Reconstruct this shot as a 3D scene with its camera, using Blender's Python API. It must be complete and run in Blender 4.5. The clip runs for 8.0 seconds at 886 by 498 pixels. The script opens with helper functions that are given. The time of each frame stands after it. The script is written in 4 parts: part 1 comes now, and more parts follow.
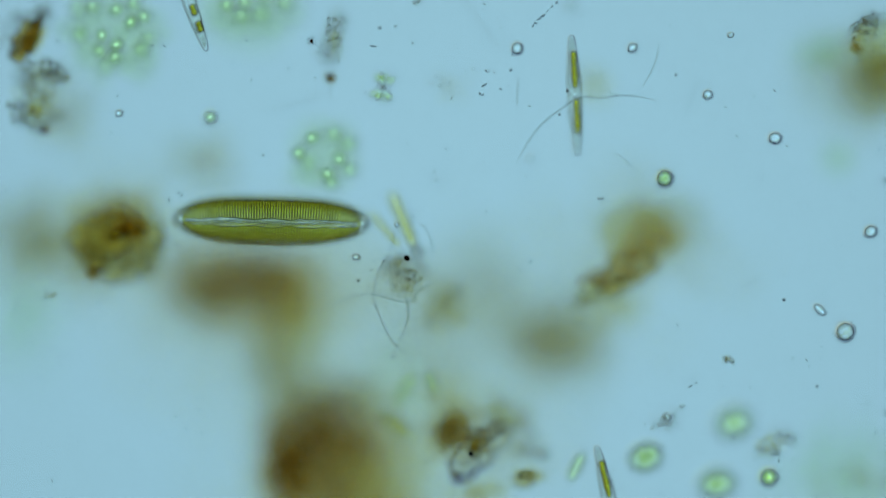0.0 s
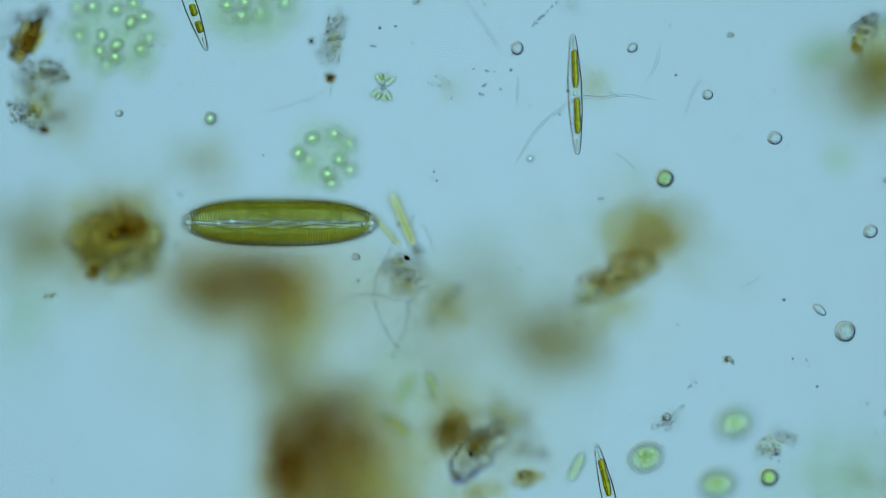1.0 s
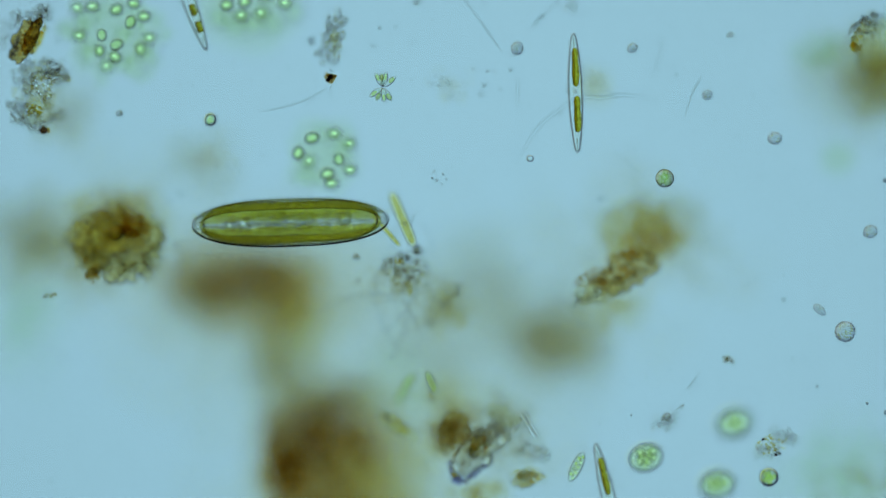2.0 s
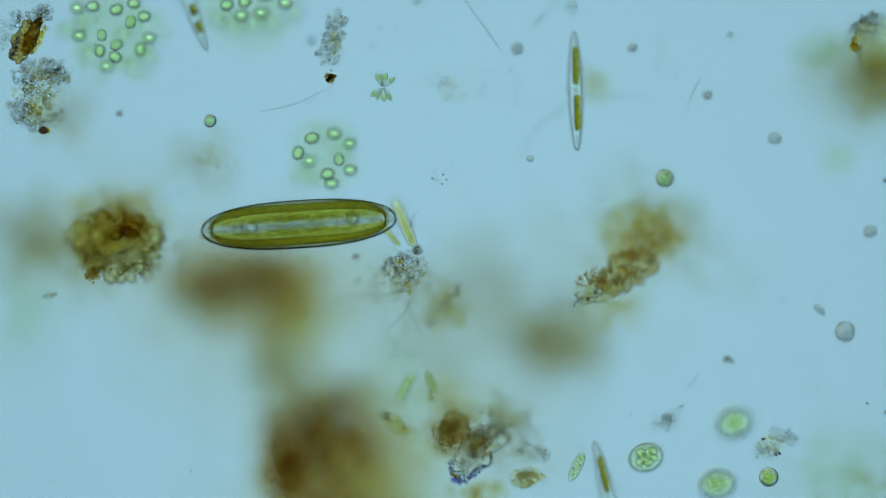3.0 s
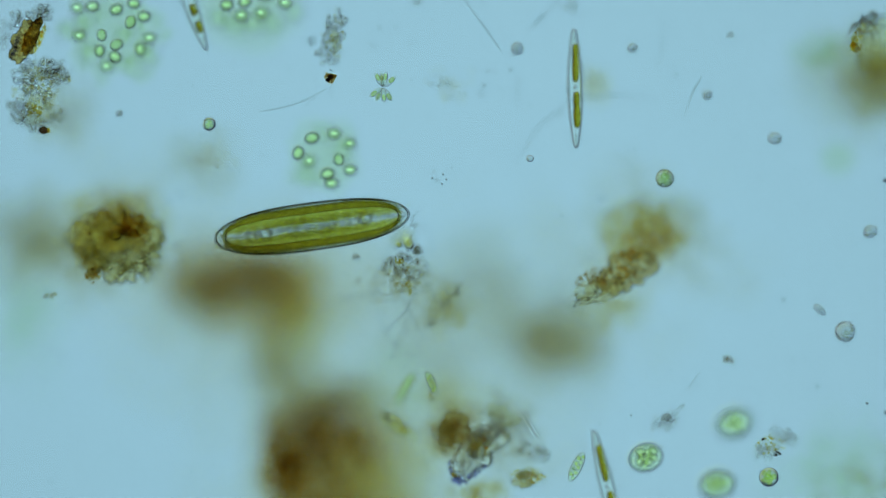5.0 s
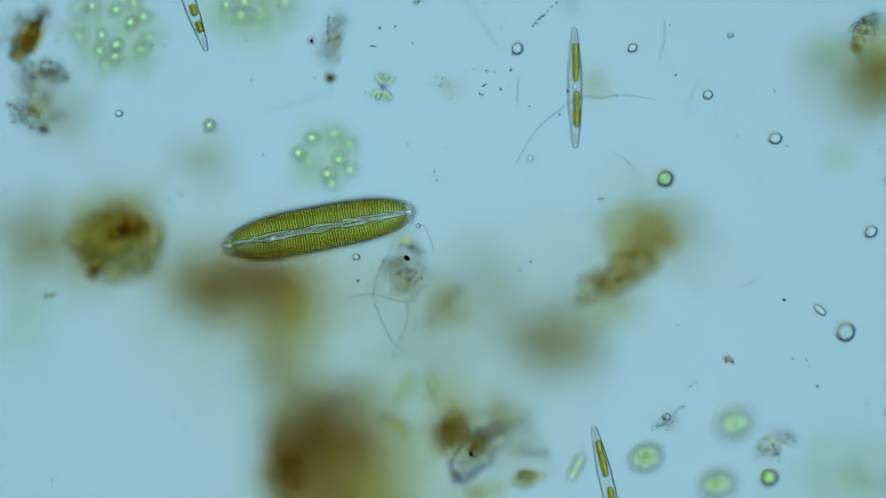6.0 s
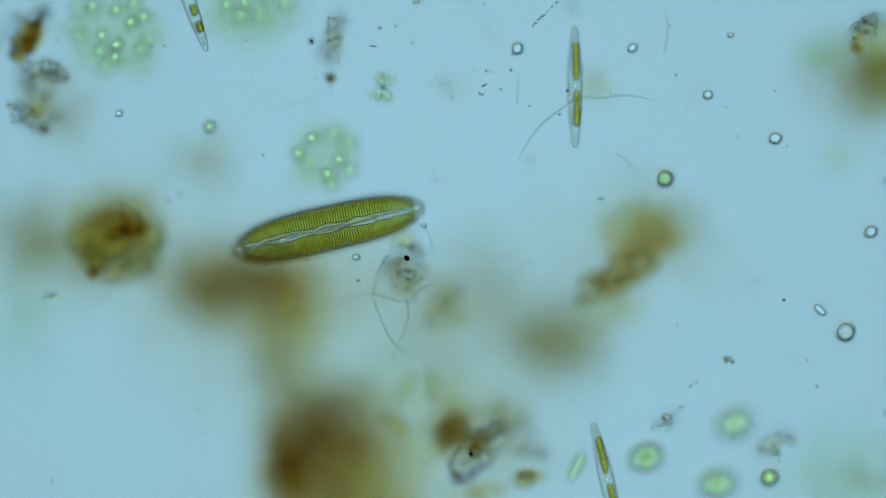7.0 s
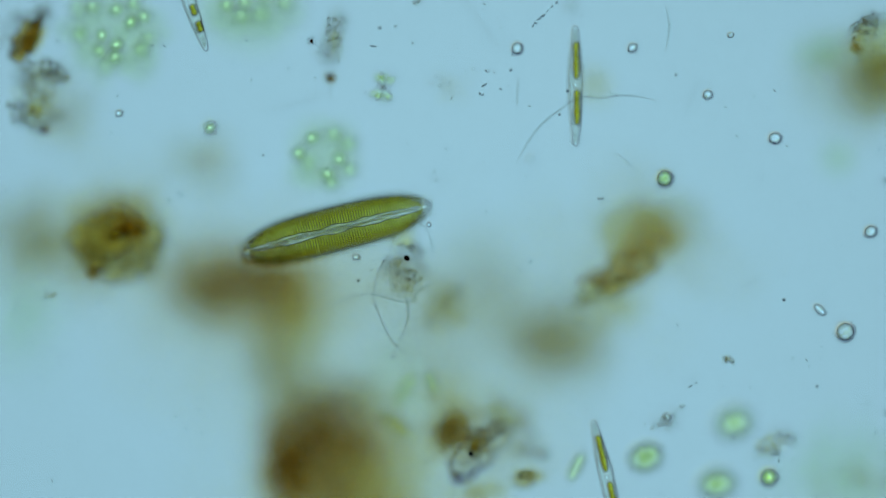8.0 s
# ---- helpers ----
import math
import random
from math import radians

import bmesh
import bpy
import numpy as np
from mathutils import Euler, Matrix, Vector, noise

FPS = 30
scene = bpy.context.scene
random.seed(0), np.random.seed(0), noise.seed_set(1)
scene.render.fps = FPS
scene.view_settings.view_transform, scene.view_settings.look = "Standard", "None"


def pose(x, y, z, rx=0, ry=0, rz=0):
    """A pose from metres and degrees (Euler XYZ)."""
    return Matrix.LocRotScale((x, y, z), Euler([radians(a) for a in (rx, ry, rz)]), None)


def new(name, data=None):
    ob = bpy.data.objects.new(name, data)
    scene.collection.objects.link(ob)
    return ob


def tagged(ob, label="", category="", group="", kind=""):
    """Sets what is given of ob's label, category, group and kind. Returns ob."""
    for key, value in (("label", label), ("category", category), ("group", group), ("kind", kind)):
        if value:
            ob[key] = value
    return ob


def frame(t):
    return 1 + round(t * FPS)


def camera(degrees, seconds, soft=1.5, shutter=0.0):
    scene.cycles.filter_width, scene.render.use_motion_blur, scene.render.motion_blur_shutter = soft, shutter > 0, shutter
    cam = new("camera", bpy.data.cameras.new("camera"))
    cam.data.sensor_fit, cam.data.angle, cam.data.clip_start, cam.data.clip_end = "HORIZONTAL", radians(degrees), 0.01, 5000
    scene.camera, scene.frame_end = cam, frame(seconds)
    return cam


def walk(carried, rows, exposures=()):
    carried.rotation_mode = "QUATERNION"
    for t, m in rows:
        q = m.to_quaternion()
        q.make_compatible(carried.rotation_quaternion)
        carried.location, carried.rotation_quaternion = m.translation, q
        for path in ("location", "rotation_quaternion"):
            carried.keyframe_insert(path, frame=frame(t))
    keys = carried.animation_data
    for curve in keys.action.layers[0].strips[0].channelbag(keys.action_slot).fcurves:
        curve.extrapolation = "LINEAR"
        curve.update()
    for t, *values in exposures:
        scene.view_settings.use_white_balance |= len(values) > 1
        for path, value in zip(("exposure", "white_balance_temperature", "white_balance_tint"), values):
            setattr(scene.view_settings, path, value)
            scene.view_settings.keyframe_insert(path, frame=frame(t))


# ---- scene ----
# A drop of pond water on a microscope slide, looked at from above in transmitted light.
# Everything is built a thousand times its size: one micrometre is one millimetre here.
UM = 0.001                 # a micrometre
STEP = 0.0003              # the grid on which places are given: 0.3 micrometres
FAR = 8.982                # from the objective to its plane of sharpness
cam = camera(3.0, 8.0, soft=0.85)
cam.data.dof.use_dof = True
cam.data.dof.focus_distance = FAR
cam.data.dof.aperture_fstop = 0.154

TOP = 0.10                 # the upper face of the water, under the cover glass

# the fine focus: the objective sinks from the upper face into the water and rises again
FOCUS = [(0.0, 0.3), (0.3, 1.0), (0.6, 2.4), (1.0, 4.3), (1.5, 6.9), (1.7, 7.9), (2.3, 10.3), (2.8, 11.7),
         (3.2, 12.3), (4.0, 12.5), (4.7, 12.3), (5.2, 9.0), (5.8, 3.6), (6.1, 2.0), (6.5, 1.2), (7.0, 0.7), (8.0, 0.3)]
walk(cam, [(t, pose(0, 0, FAR + TOP - f * UM)) for t, f in FOCUS])


def at(gx, gy, deep=0.0):
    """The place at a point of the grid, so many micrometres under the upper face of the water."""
    k = STEP * (FAR + deep * UM) / FAR
    return Vector(((gx - 784) * k, (441 - gy) * k, TOP - deep * UM))


# ---- world and lamp ----
world = bpy.data.worlds.new("laboratory")
scene.world = world
world.use_nodes = True
world.node_tree.nodes["Background"].inputs[0].default_value = (0.5, 0.6, 0.7, 1)
world.node_tree.nodes["Background"].inputs[1].default_value = 0.06
scene.cycles.transparent_max_bounces = 40
scene.cycles.max_bounces = 24
scene.cycles.transmission_bounces = 24


# ---- materials ----
def material(name):
    m = bpy.data.materials.new(name)
    m.use_nodes = True
    tree = m.node_tree
    tree.nodes.clear()
    out = tree.nodes.new("ShaderNodeOutputMaterial")
    return m, tree, out


def varied(tree, colour, other, size, detail=4.0):
    """A colour that wanders between two tints over patches of that size in micrometres."""
    place = tree.nodes.new("ShaderNodeTexCoord")
    grain = tree.nodes.new("ShaderNodeTexNoise")
    grain.inputs["Scale"].default_value = 1 / (size * UM)
    grain.inputs["Detail"].default_value = detail
    ramp = tree.nodes.new("ShaderNodeValToRGB")
    ramp.color_ramp.elements[0].position, ramp.color_ramp.elements[1].position = 0.35, 0.65
    ramp.color_ramp.elements[0].color = (*colour, 1)
    ramp.color_ramp.elements[1].color = (*other, 1)
    tree.links.new(place.outputs["Object"], grain.inputs["Vector"])
    tree.links.new(grain.outputs["Fac"], ramp.inputs["Fac"])
    return ramp.outputs["Color"]


def clear(name, ior, colour=(1, 1, 1), other=None, size=3.0, bump=0.0, rough=0.0):
    """A clear body in water, that bends light a little."""
    m, tree, out = material(name)
    glass = tree.nodes.new("ShaderNodeBsdfRefraction")
    glass.inputs["IOR"].default_value = ior
    glass.inputs["Roughness"].default_value = rough
    tree.links.new(varied(tree, colour, other or colour, size), glass.inputs["Color"])
    if bump:
        place = tree.nodes.new("ShaderNodeTexCoord")
        grain = tree.nodes.new("ShaderNodeTexNoise")
        grain.inputs["Scale"].default_value = 1 / (size * UM)
        relief = tree.nodes.new("ShaderNodeBump")
        relief.inputs["Strength"].default_value = bump
        relief.inputs["Distance"].default_value = size * UM * 0.3
        tree.links.new(place.outputs["Object"], grain.inputs["Vector"])
        tree.links.new(grain.outputs["Fac"], relief.inputs["Height"])
        tree.links.new(relief.outputs["Normal"], glass.inputs["Normal"])
    tree.links.new(glass.outputs[0], out.inputs["Surface"])
    return m


def pigment(name, colour, other, size=2.0, body=0.06, islands=False):
    """A thin coloured body: light passes and takes its tint, a little is scattered."""
    m, tree, out = material(name)
    thin = tree.nodes.new("ShaderNodeBsdfTransparent")
    dull = tree.nodes.new("ShaderNodeBsdfDiffuse")
    dull.inputs["Color"].default_value = (*[0.6 * c for c in colour], 1)
    mix = tree.nodes.new("ShaderNodeMixShader")
    mix.inputs["Fac"].default_value = body
    tint = varied(tree, colour, other, size)
    if islands:
        each = tree.nodes.new("ShaderNodeNewGeometry")
        ramp = tree.nodes.new("ShaderNodeValToRGB")
        ramp.color_ramp.elements[0].color = (*colour, 1)
        ramp.color_ramp.elements[1].color = (*other, 1)
        whole = tree.nodes.new("ShaderNodeObjectInfo")
        both = tree.nodes.new("ShaderNodeMath")
        both.operation = "ADD"
        within = tree.nodes.new("ShaderNodeMath")
        within.operation = "FRACT"
        tree.links.new(each.outputs["Random Per Island"], both.inputs[0])
        tree.links.new(whole.outputs["Random"], both.inputs[1])
        tree.links.new(both.outputs[0], within.inputs[0])
        tree.links.new(within.outputs[0], ramp.inputs["Fac"])
        tint = ramp.outputs["Color"]
    tree.links.new(tint, thin.inputs["Color"])
    tree.links.new(thin.outputs[0], mix.inputs[1])
    tree.links.new(dull.outputs[0], mix.inputs[2])
    tree.links.new(mix.outputs[0], out.inputs["Surface"])
    return m


CONDENSER, DEEP = 6.5, 10.0
RING = 1.1                 # strength of the outer ring, added to put highlights on refracting edges


def lamp_field(name, colour, strength):
    """The lit opening of the condenser: a bright core and an even disc. Beyond a dim gap lies an added outer ring,
    filled from one side, warmer there and violet opposite: it gives refracting edges highlights and colour fringes."""
    m, tree, out = material(name)
    place = tree.nodes.new("ShaderNodeTexCoord")

    def math_node(kind, a, b):
        node = tree.nodes.new("ShaderNodeMath")
        node.operation = kind
        for k, v in enumerate((a, b)):
            if isinstance(v, (int, float)):
                node.inputs[k].default_value = v
            else:
                tree.links.new(v, node.inputs[k])
        return node.outputs[0]

    def profile(share, steps):
        ramp = tree.nodes.new("ShaderNodeValToRGB")
        while len(ramp.color_ramp.elements) < len(steps):
            ramp.color_ramp.elements.new(0.5)
        for e, (far_out, light) in zip(ramp.color_ramp.elements, steps):
            e.position = far_out / CONDENSER
            e.color = (light, light, light, 1)
        tree.links.new(share, ramp.inputs["Fac"])
        return ramp.outputs["Color"]

    far = tree.nodes.new("ShaderNodeVectorMath")
    far.operation = "LENGTH"
    tree.links.new(place.outputs["Object"], far.inputs[0])
    share = math_node("DIVIDE", far.outputs["Value"], CONDENSER)
    across = tree.nodes.new("ShaderNodeVectorMath")
    across.operation = "DOT_PRODUCT"
    across.inputs[1].default_value = (0.55, -0.83, 0)
    tree.links.new(place.outputs["Object"], across.inputs[0])
    side = tree.nodes.new("ShaderNodeMapRange")
    side.interpolation_type = "SMOOTHSTEP"
    side.inputs["From Min"].default_value, side.inputs["From Max"].default_value = -1.5, 3.5
    tree.links.new(across.outputs["Value"], side.inputs["Value"])
    middle = profile(share, [(0, 2.3), (0.5, 2.1), (1.35, 0.84), (2.55, 0.80), (2.8, 0.06), (6.5, 0)])
    # added ring: only bent rays reach it, so it brightens edges alone
    ring = profile(share, [(0, 0), (3.3, 0), (3.9, 1), (6.0, 1), (6.4, 0)])
    # warm and violet ends stand in for the lens's colour fringes
    hue = tree.nodes.new("ShaderNodeValToRGB")
    for e, tint in zip(hue.color_ramp.elements, ((0.02, 0.03, 0.10), (0.40, 0.53, 0.50))):
        e.color = (*tint, 1)
    tree.links.new(side.outputs["Result"], hue.inputs["Fac"])
    both = tree.nodes.new("ShaderNodeAddShader")
    for k, (light, tint) in enumerate(((math_node("MULTIPLY", middle, strength), None), (math_node("MULTIPLY", ring, RING), hue.outputs["Color"]))):
        glow = tree.nodes.new("ShaderNodeEmission")
        glow.inputs["Color"].default_value = (*colour, 1)
        if tint:
            tree.links.new(tint, glow.inputs["Color"])
        tree.links.new(light, glow.inputs["Strength"])
        tree.links.new(glow.outputs[0], both.inputs[k])
    tree.links.new(both.outputs[0], out.inputs["Surface"])
    return m


LAMP = lamp_field("blue_lamplight", (0.276, 0.514, 0.628), 1.054)
SLIDE = pigment("slide_glass", (1, 1, 1), (0.995, 0.998, 1), 60, body=0.0)
SILICA = clear("silica_wall", 1.07, (0.99, 0.995, 0.99), (1, 1, 1), 4)
SHELL = clear("slender_shell", 1.12, (0.97, 0.98, 0.97), (1, 1, 1), 4)
SAP = clear("slender_cell_sap", 0.92, (1, 1, 0.99), (0.98, 0.99, 0.96), 2)
CYTOPLASM = clear("cell_sap", 0.947, (1, 1, 0.99), (0.99, 0.99, 0.96), 2)
DROPLET = clear("oil_droplet", 1.085)
RIB = pigment("silica_rib", (0.63, 0.62, 0.44), (0.72, 0.72, 0.54), 3)
MARGIN = clear("dark_silica_edge", 1.06, (0.42, 0.42, 0.34), (0.7, 0.7, 0.6), 2)
RAPHE = clear("raphe_silica", 1.12, (0.9, 0.92, 0.88), (1, 1, 1), 2)
OLIVE = clear("olive_chloroplast", 1.012, (0.995, 0.975, 0.61), (1, 0.99, 0.74), 1.4, bump=0.4)
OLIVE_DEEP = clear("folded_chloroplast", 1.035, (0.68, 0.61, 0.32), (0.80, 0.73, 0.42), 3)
AMBER = clear("amber_chloroplast", 1.13, (0.74, 0.66, 0.14), (0.95, 0.88, 0.34), 2)
CELL = clear("green_cell", 1.055, (0.95, 0.995, 0.86), (0.99, 1, 0.94), 1.2)
ROUND_WALL = clear("round_green_cell", 1.13, (0.94, 0.995, 0.84), (0.99, 1, 0.92), 1.2)
SOFT_CELL = clear("pale_green_cell", 1.065, (0.95, 0.985, 0.84), (0.98, 0.995, 0.91), 2)
LARGE_CELL = clear("large_green_cell", 1.045, (0.89, 0.945, 0.76), (0.94, 0.975, 0.85), 2)
CELL_PLASTID = clear("green_plastid", 1.025, (0.88, 0.97, 0.72), (1.0, 1.0, 0.92), 0.8, bump=1.0)
GRASS = clear("grass_green_plastid", 1.015, (0.86, 0.94, 0.52), (1.0, 1.0, 0.84), 1.0, bump=0.9)
BRIGHT_PLASTID = clear("bright_plastid", 1.07, (0.96, 1.0, 0.74), (1.0, 1.0, 0.90), 1.0, bump=0.3)
JELLY = pigment("colony_jelly", (0.945, 0.974, 0.88), (0.99, 0.997, 0.97), 5, 0.0)
PALE_JELLY = pigment("thin_jelly", (0.985, 0.993, 0.965), (0.992, 0.997, 0.98), 6, 0.0)
GHOST = clear("colourless_cell", 1.13, (0.96, 0.98, 0.99), (1, 1, 1), 1, bump=0.3)
GRAIN = clear("clear_grain", 1.08, (0.98, 0.98, 0.93), (1, 1, 1), 1.5)
PALE_GRAIN = clear("pale_grain", 1.05, (0.99, 0.99, 0.96), (1, 1, 1), 1.5)
STRAND = clear("clear_strand", 1.045, (0.97, 0.98, 0.98), (1, 1, 1), 2)
GRANULE = clear("granule", 1.035, (0.99, 0.97, 0.74), (1, 1, 0.92), 2)
WHITE_GRANULE = clear("white_granule", 1.07)
BROWN = pigment("brown_detritus", (0.897, 0.815, 0.61), (0.964, 0.918, 0.78), 3, 0.02, islands=True)
DARK_BROWN = pigment("dark_brown_detritus", (0.79, 0.685, 0.47), (0.915, 0.838, 0.67), 3, 0.02, islands=True)
RUST = pigment("rusty_detritus", (0.94, 0.79, 0.36), (0.98, 0.90, 0.62), 3, 0.02, islands=True)
GREY = pigment("grey_detritus", (0.87, 0.83, 0.69), (0.965, 0.945, 0.87), 3, 0.02, islands=True)
OCHRE = pigment("ochre_detritus", (0.935, 0.88, 0.61), (0.98, 0.95, 0.79), 3, 0.02, islands=True)
FLOC = clear("ochre_floc", 1.03, (0.92, 0.87, 0.68), (0.985, 0.965, 0.87), 2.0, bump=1.0)
FLOC_BROWN = clear("brown_floc", 1.025, (0.82, 0.75, 0.55), (0.97, 0.93, 0.80), 2.0, bump=1.0)
FLOC_GREY = clear("grey_floc", 1.016, (0.95, 0.94, 0.83), (1, 0.995, 0.95), 1.6, bump=1.0)
DARK_GRAIN = clear("dark_grain", 1.05, (0.30, 0.20, 0.14), (0.6, 0.42, 0.25), 2)
# tint of the flakes that imitate a brownish haze
HAZE = pigment("thin_haze", (0.955, 0.91, 0.79), (0.985, 0.96, 0.90), 4, 0.0, islands=True)
AMBER_SHARD = clear("amber_shard", 1.05, (0.52, 0.38, 0.16), (0.94, 0.83, 0.52), 3, bump=1.0)
PALE_GREEN = pigment("pale_green_floc", (0.94, 0.975, 0.885), (0.985, 0.995, 0.955), 4, 0.01, islands=True)
BLACK = pigment("black_mineral", (0.10, 0.07, 0.06), (0.3, 0.2, 0.15), 1, 0.1)
HUSK = clear("empty_husk", 1.02, (0.965, 0.965, 0.88), (1, 1, 0.96), 2.0, bump=1.0)
SPECK = clear("bacterium", 1.14, (0.62, 0.66, 0.68), (0.9, 0.92, 0.93), 0.6)
# navy and violet crumbs paint the optics' blue fringes on edges, not a mineral
NAVY = pigment("dark_blue_fringe", (0.64, 0.64, 0.80), (0.84, 0.84, 0.94), 2, 0.02, islands=True)
VIOLET = pigment("violet_fringe", (0.60, 0.60, 0.80), (0.80, 0.80, 0.92), 2, 0.02, islands=True)
# golden grains, and the yellow fringe painted beside the amber shard
GOLDEN = pigment("golden_grain_and_fringe", (0.965, 0.87, 0.42), (0.99, 0.95, 0.68), 2, 0.02, islands=True)
ROD_WALL = clear("rod_wall", 1.03, (0.97, 0.94, 0.76), (1, 0.98, 0.86), 3)
YELLOW = pigment("yellow_rod", (0.92, 0.86, 0.48), (0.97, 0.93, 0.66), 3, 0.01)


# ---- shapes ----
def mesh_of(name, verts, faces, mat, smooth=True):
    me = bpy.data.meshes.new(name)
    me.from_pydata([tuple(v) for v in verts], [], faces)
    me.materials.append(mat)
    if smooth:
        me.polygons.foreach_set("use_smooth", [True] * len(me.polygons))
    me.update()
    return me


def part(name, me, parent, label="", m=None):
    ob = new(name, me)
    ob.parent = parent
    if m is not None:
        ob.matrix_basis = m
    return tagged(ob, label=label)


def thing(name, place, label, category, group="", turn=0.0, kind=""):
    ob = new(name)
    ob.empty_display_size = 2 * UM
    ob.matrix_basis = Matrix.Translation(place) @ pose(0, 0, 0, 0, 0, turn)
    return tagged(ob, label=label, category=category, group=group, kind=kind)


def rings(sections):
    """Closes a row of rings, given as lists of points, into one skin."""
    n = len(sections[0])
    verts = [p for ring in sections for p in ring]
    faces = [(i * n + j, i * n + (j + 1) % n, (i + 1) * n + (j + 1) % n, (i + 1) * n + j)
             for i in range(len(sections) - 1) for j in range(n)]
    last = (len(sections) - 1) * n
    faces += [tuple(range(n - 1, -1, -1)), tuple(last + j for j in range(n))]
    return verts, faces


def pillow(half_length, half_width, half_height, power=2.6, square=2.6, cuts=64, around=40, ends=0.55, low=0.0):
    """A long rounded body along x, in micrometres, its belly at z = low."""
    out = []
    for i in range(cuts + 1):
        u = math.sin(math.pi / 2 * (2 * i / cuts - 1))
        k = max(0.0, 1 - abs(u) ** power) ** 0.5
        w, h = max(half_width * k, 0.02), max(half_height * k ** ends, 0.02)
        ring = []
        for j in range(around):
            a = 2 * math.pi * j / around
            c, s = math.cos(a), math.sin(a)
            y = math.copysign(abs(c) ** (2 / square), c) * w
            z = math.copysign(abs(s) ** (2 / square), s) * h
            ring.append((u * half_length * UM, y * UM, (low + half_height + z) * UM))
        out.append(ring)
    return rings(out)


def spindle(half_length, width_at, flat=1.0, cuts=40, around=20, bend=0.0):
    """A round body along x; width_at gives its half width at u from -1 to 1."""
    out = []
    for i in range(cuts + 1):
        u = math.sin(math.pi / 2 * (2 * i / cuts - 1))
        w = max(width_at(u), 0.02)
        out.append([(u * half_length * UM, (w * math.cos(a) + bend * (1 - u * u)) * UM, w * flat * math.sin(a) * UM)
                    for a in (2 * math.pi * j / around for j in range(around))])
    return rings(out)


def lump(rx, ry, rz, rough=0.0, size=4.0, fine=3, seed=0):
    """A rounded lump with an uneven skin, radii in micrometres."""
    bm = bmesh.new()
    bmesh.ops.create_icosphere(bm, subdivisions=fine, radius=1)
    off = Vector((seed * 7.3, seed * 3.1, seed * 1.7))
    for v in bm.verts:
        p = Vector((v.co.x * rx, v.co.y * ry, v.co.z * rz))
        k = 1 + rough * max(-0.6, min(0.6, noise.fractal(p / size + off, 1.0, 2.0, 4)))
        v.co = p * k * UM
    verts, faces = [v.co.copy() for v in bm.verts], []
    bm.verts.index_update()
    faces = [tuple(v.index for v in f.verts) for f in bm.faces]
    bm.free()
    return verts, faces


def strand(points, radius, parts=6, smooth=8, taper=0.5):
    """A thin round thread through a few points."""
    p = [Vector(q) for q in points]
    p = [2 * p[0] - p[1], *p, 2 * p[-1] - p[-2]]
    path = []
    for i in range(1, len(p) - 2):
        for k in range(smooth):
            t = k / smooth
            path.append(0.5 * (2 * p[i] + (p[i + 1] - p[i - 1]) * t + (2 * p[i - 1] - 5 * p[i] + 4 * p[i + 1] - p[i + 2]) * t * t
                               + (3 * p[i] - p[i - 1] - 3 * p[i + 1] + p[i + 2]) * t ** 3))
    path.append(p[-2])
    out = []
    for i, c in enumerate(path):
        way = (path[min(i + 1, len(path) - 1)] - path[max(i - 1, 0)]).normalized()
        side = way.cross(Vector((0, 0, 1))).normalized()
        up = side.cross(way)
        r = radius * UM * (1 - taper * abs(2 * i / (len(path) - 1) - 1) ** 4)
        out.append([c + r * (math.cos(a) * side + math.sin(a) * up) for a in (2 * math.pi * j / parts for j in range(parts))])
    return rings(out)


GOLD = (1 + 5 ** 0.5) / 2
CHIP = np.array([(-1, GOLD, 0), (1, GOLD, 0), (-1, -GOLD, 0), (1, -GOLD, 0), (0, -1, GOLD), (0, 1, GOLD), (0, -1, -GOLD),
                 (0, 1, -GOLD), (GOLD, 0, -1), (GOLD, 0, 1), (-GOLD, 0, -1), (-GOLD, 0, 1)]) / 1.9
CHIP_FACES = ["0 11 5", "0 5 1", "0 1 7", "0 7 10", "0 10 11", "1 5 9", "5 11 4", "11 10 2", "10 7 6", "7 1 8", "3 9 4", "3 4 2",
              "3 2 6", "3 6 8", "3 8 9", "4 9 5", "2 4 11", "6 2 10", "8 6 7", "9 8 1"]
CHIP_FACES = [tuple(int(k) for k in f.split()) for f in CHIP_FACES]


def chips(count, radii, size, seed, long=1.0, soft=True):
    """Many small uneven chips that fill an ellipsoid, in micrometres."""
    draw = np.random.RandomState(seed)
    verts, faces = [], []
    for i in range(count):
        way = draw.normal(size=3) * 0.5
        way *= min(1.0, 1.2 / np.linalg.norm(way)) if soft else draw.rand() ** 0.4 / np.linalg.norm(way)
        place = way * np.array(radii)
        s = draw.uniform(*size) * (0.6 + 0.4 * draw.rand(3)) * np.array((long, 1, 0.8))
        q = np.linalg.qr(draw.normal(size=(3, 3)))[0]
        if np.linalg.det(q) < 0:
            q[:, 0] *= -1
        p = (CHIP * (0.75 + 0.5 * draw.rand(12, 1)) * s) @ q.T + place
        faces += [tuple(k + len(verts) for k in f) for f in CHIP_FACES]
        verts += [tuple(v) for v in p * UM]
    return verts, faces


# ---- the slide and the lamp's field ----
def lit_field():
    n = 96
    verts = [(CONDENSER * math.cos(2 * math.pi * i / n), CONDENSER * math.sin(2 * math.pi * i / n), 0) for i in range(n)]
    ob = new("backdrop", mesh_of("backdrop", verts, [tuple(range(n))], LAMP, smooth=False))
    ob.location = (0, 0, -DEEP)
    tagged(ob, "glowing pale blue field of the condenser lamp", "lamp field", kind="structure")


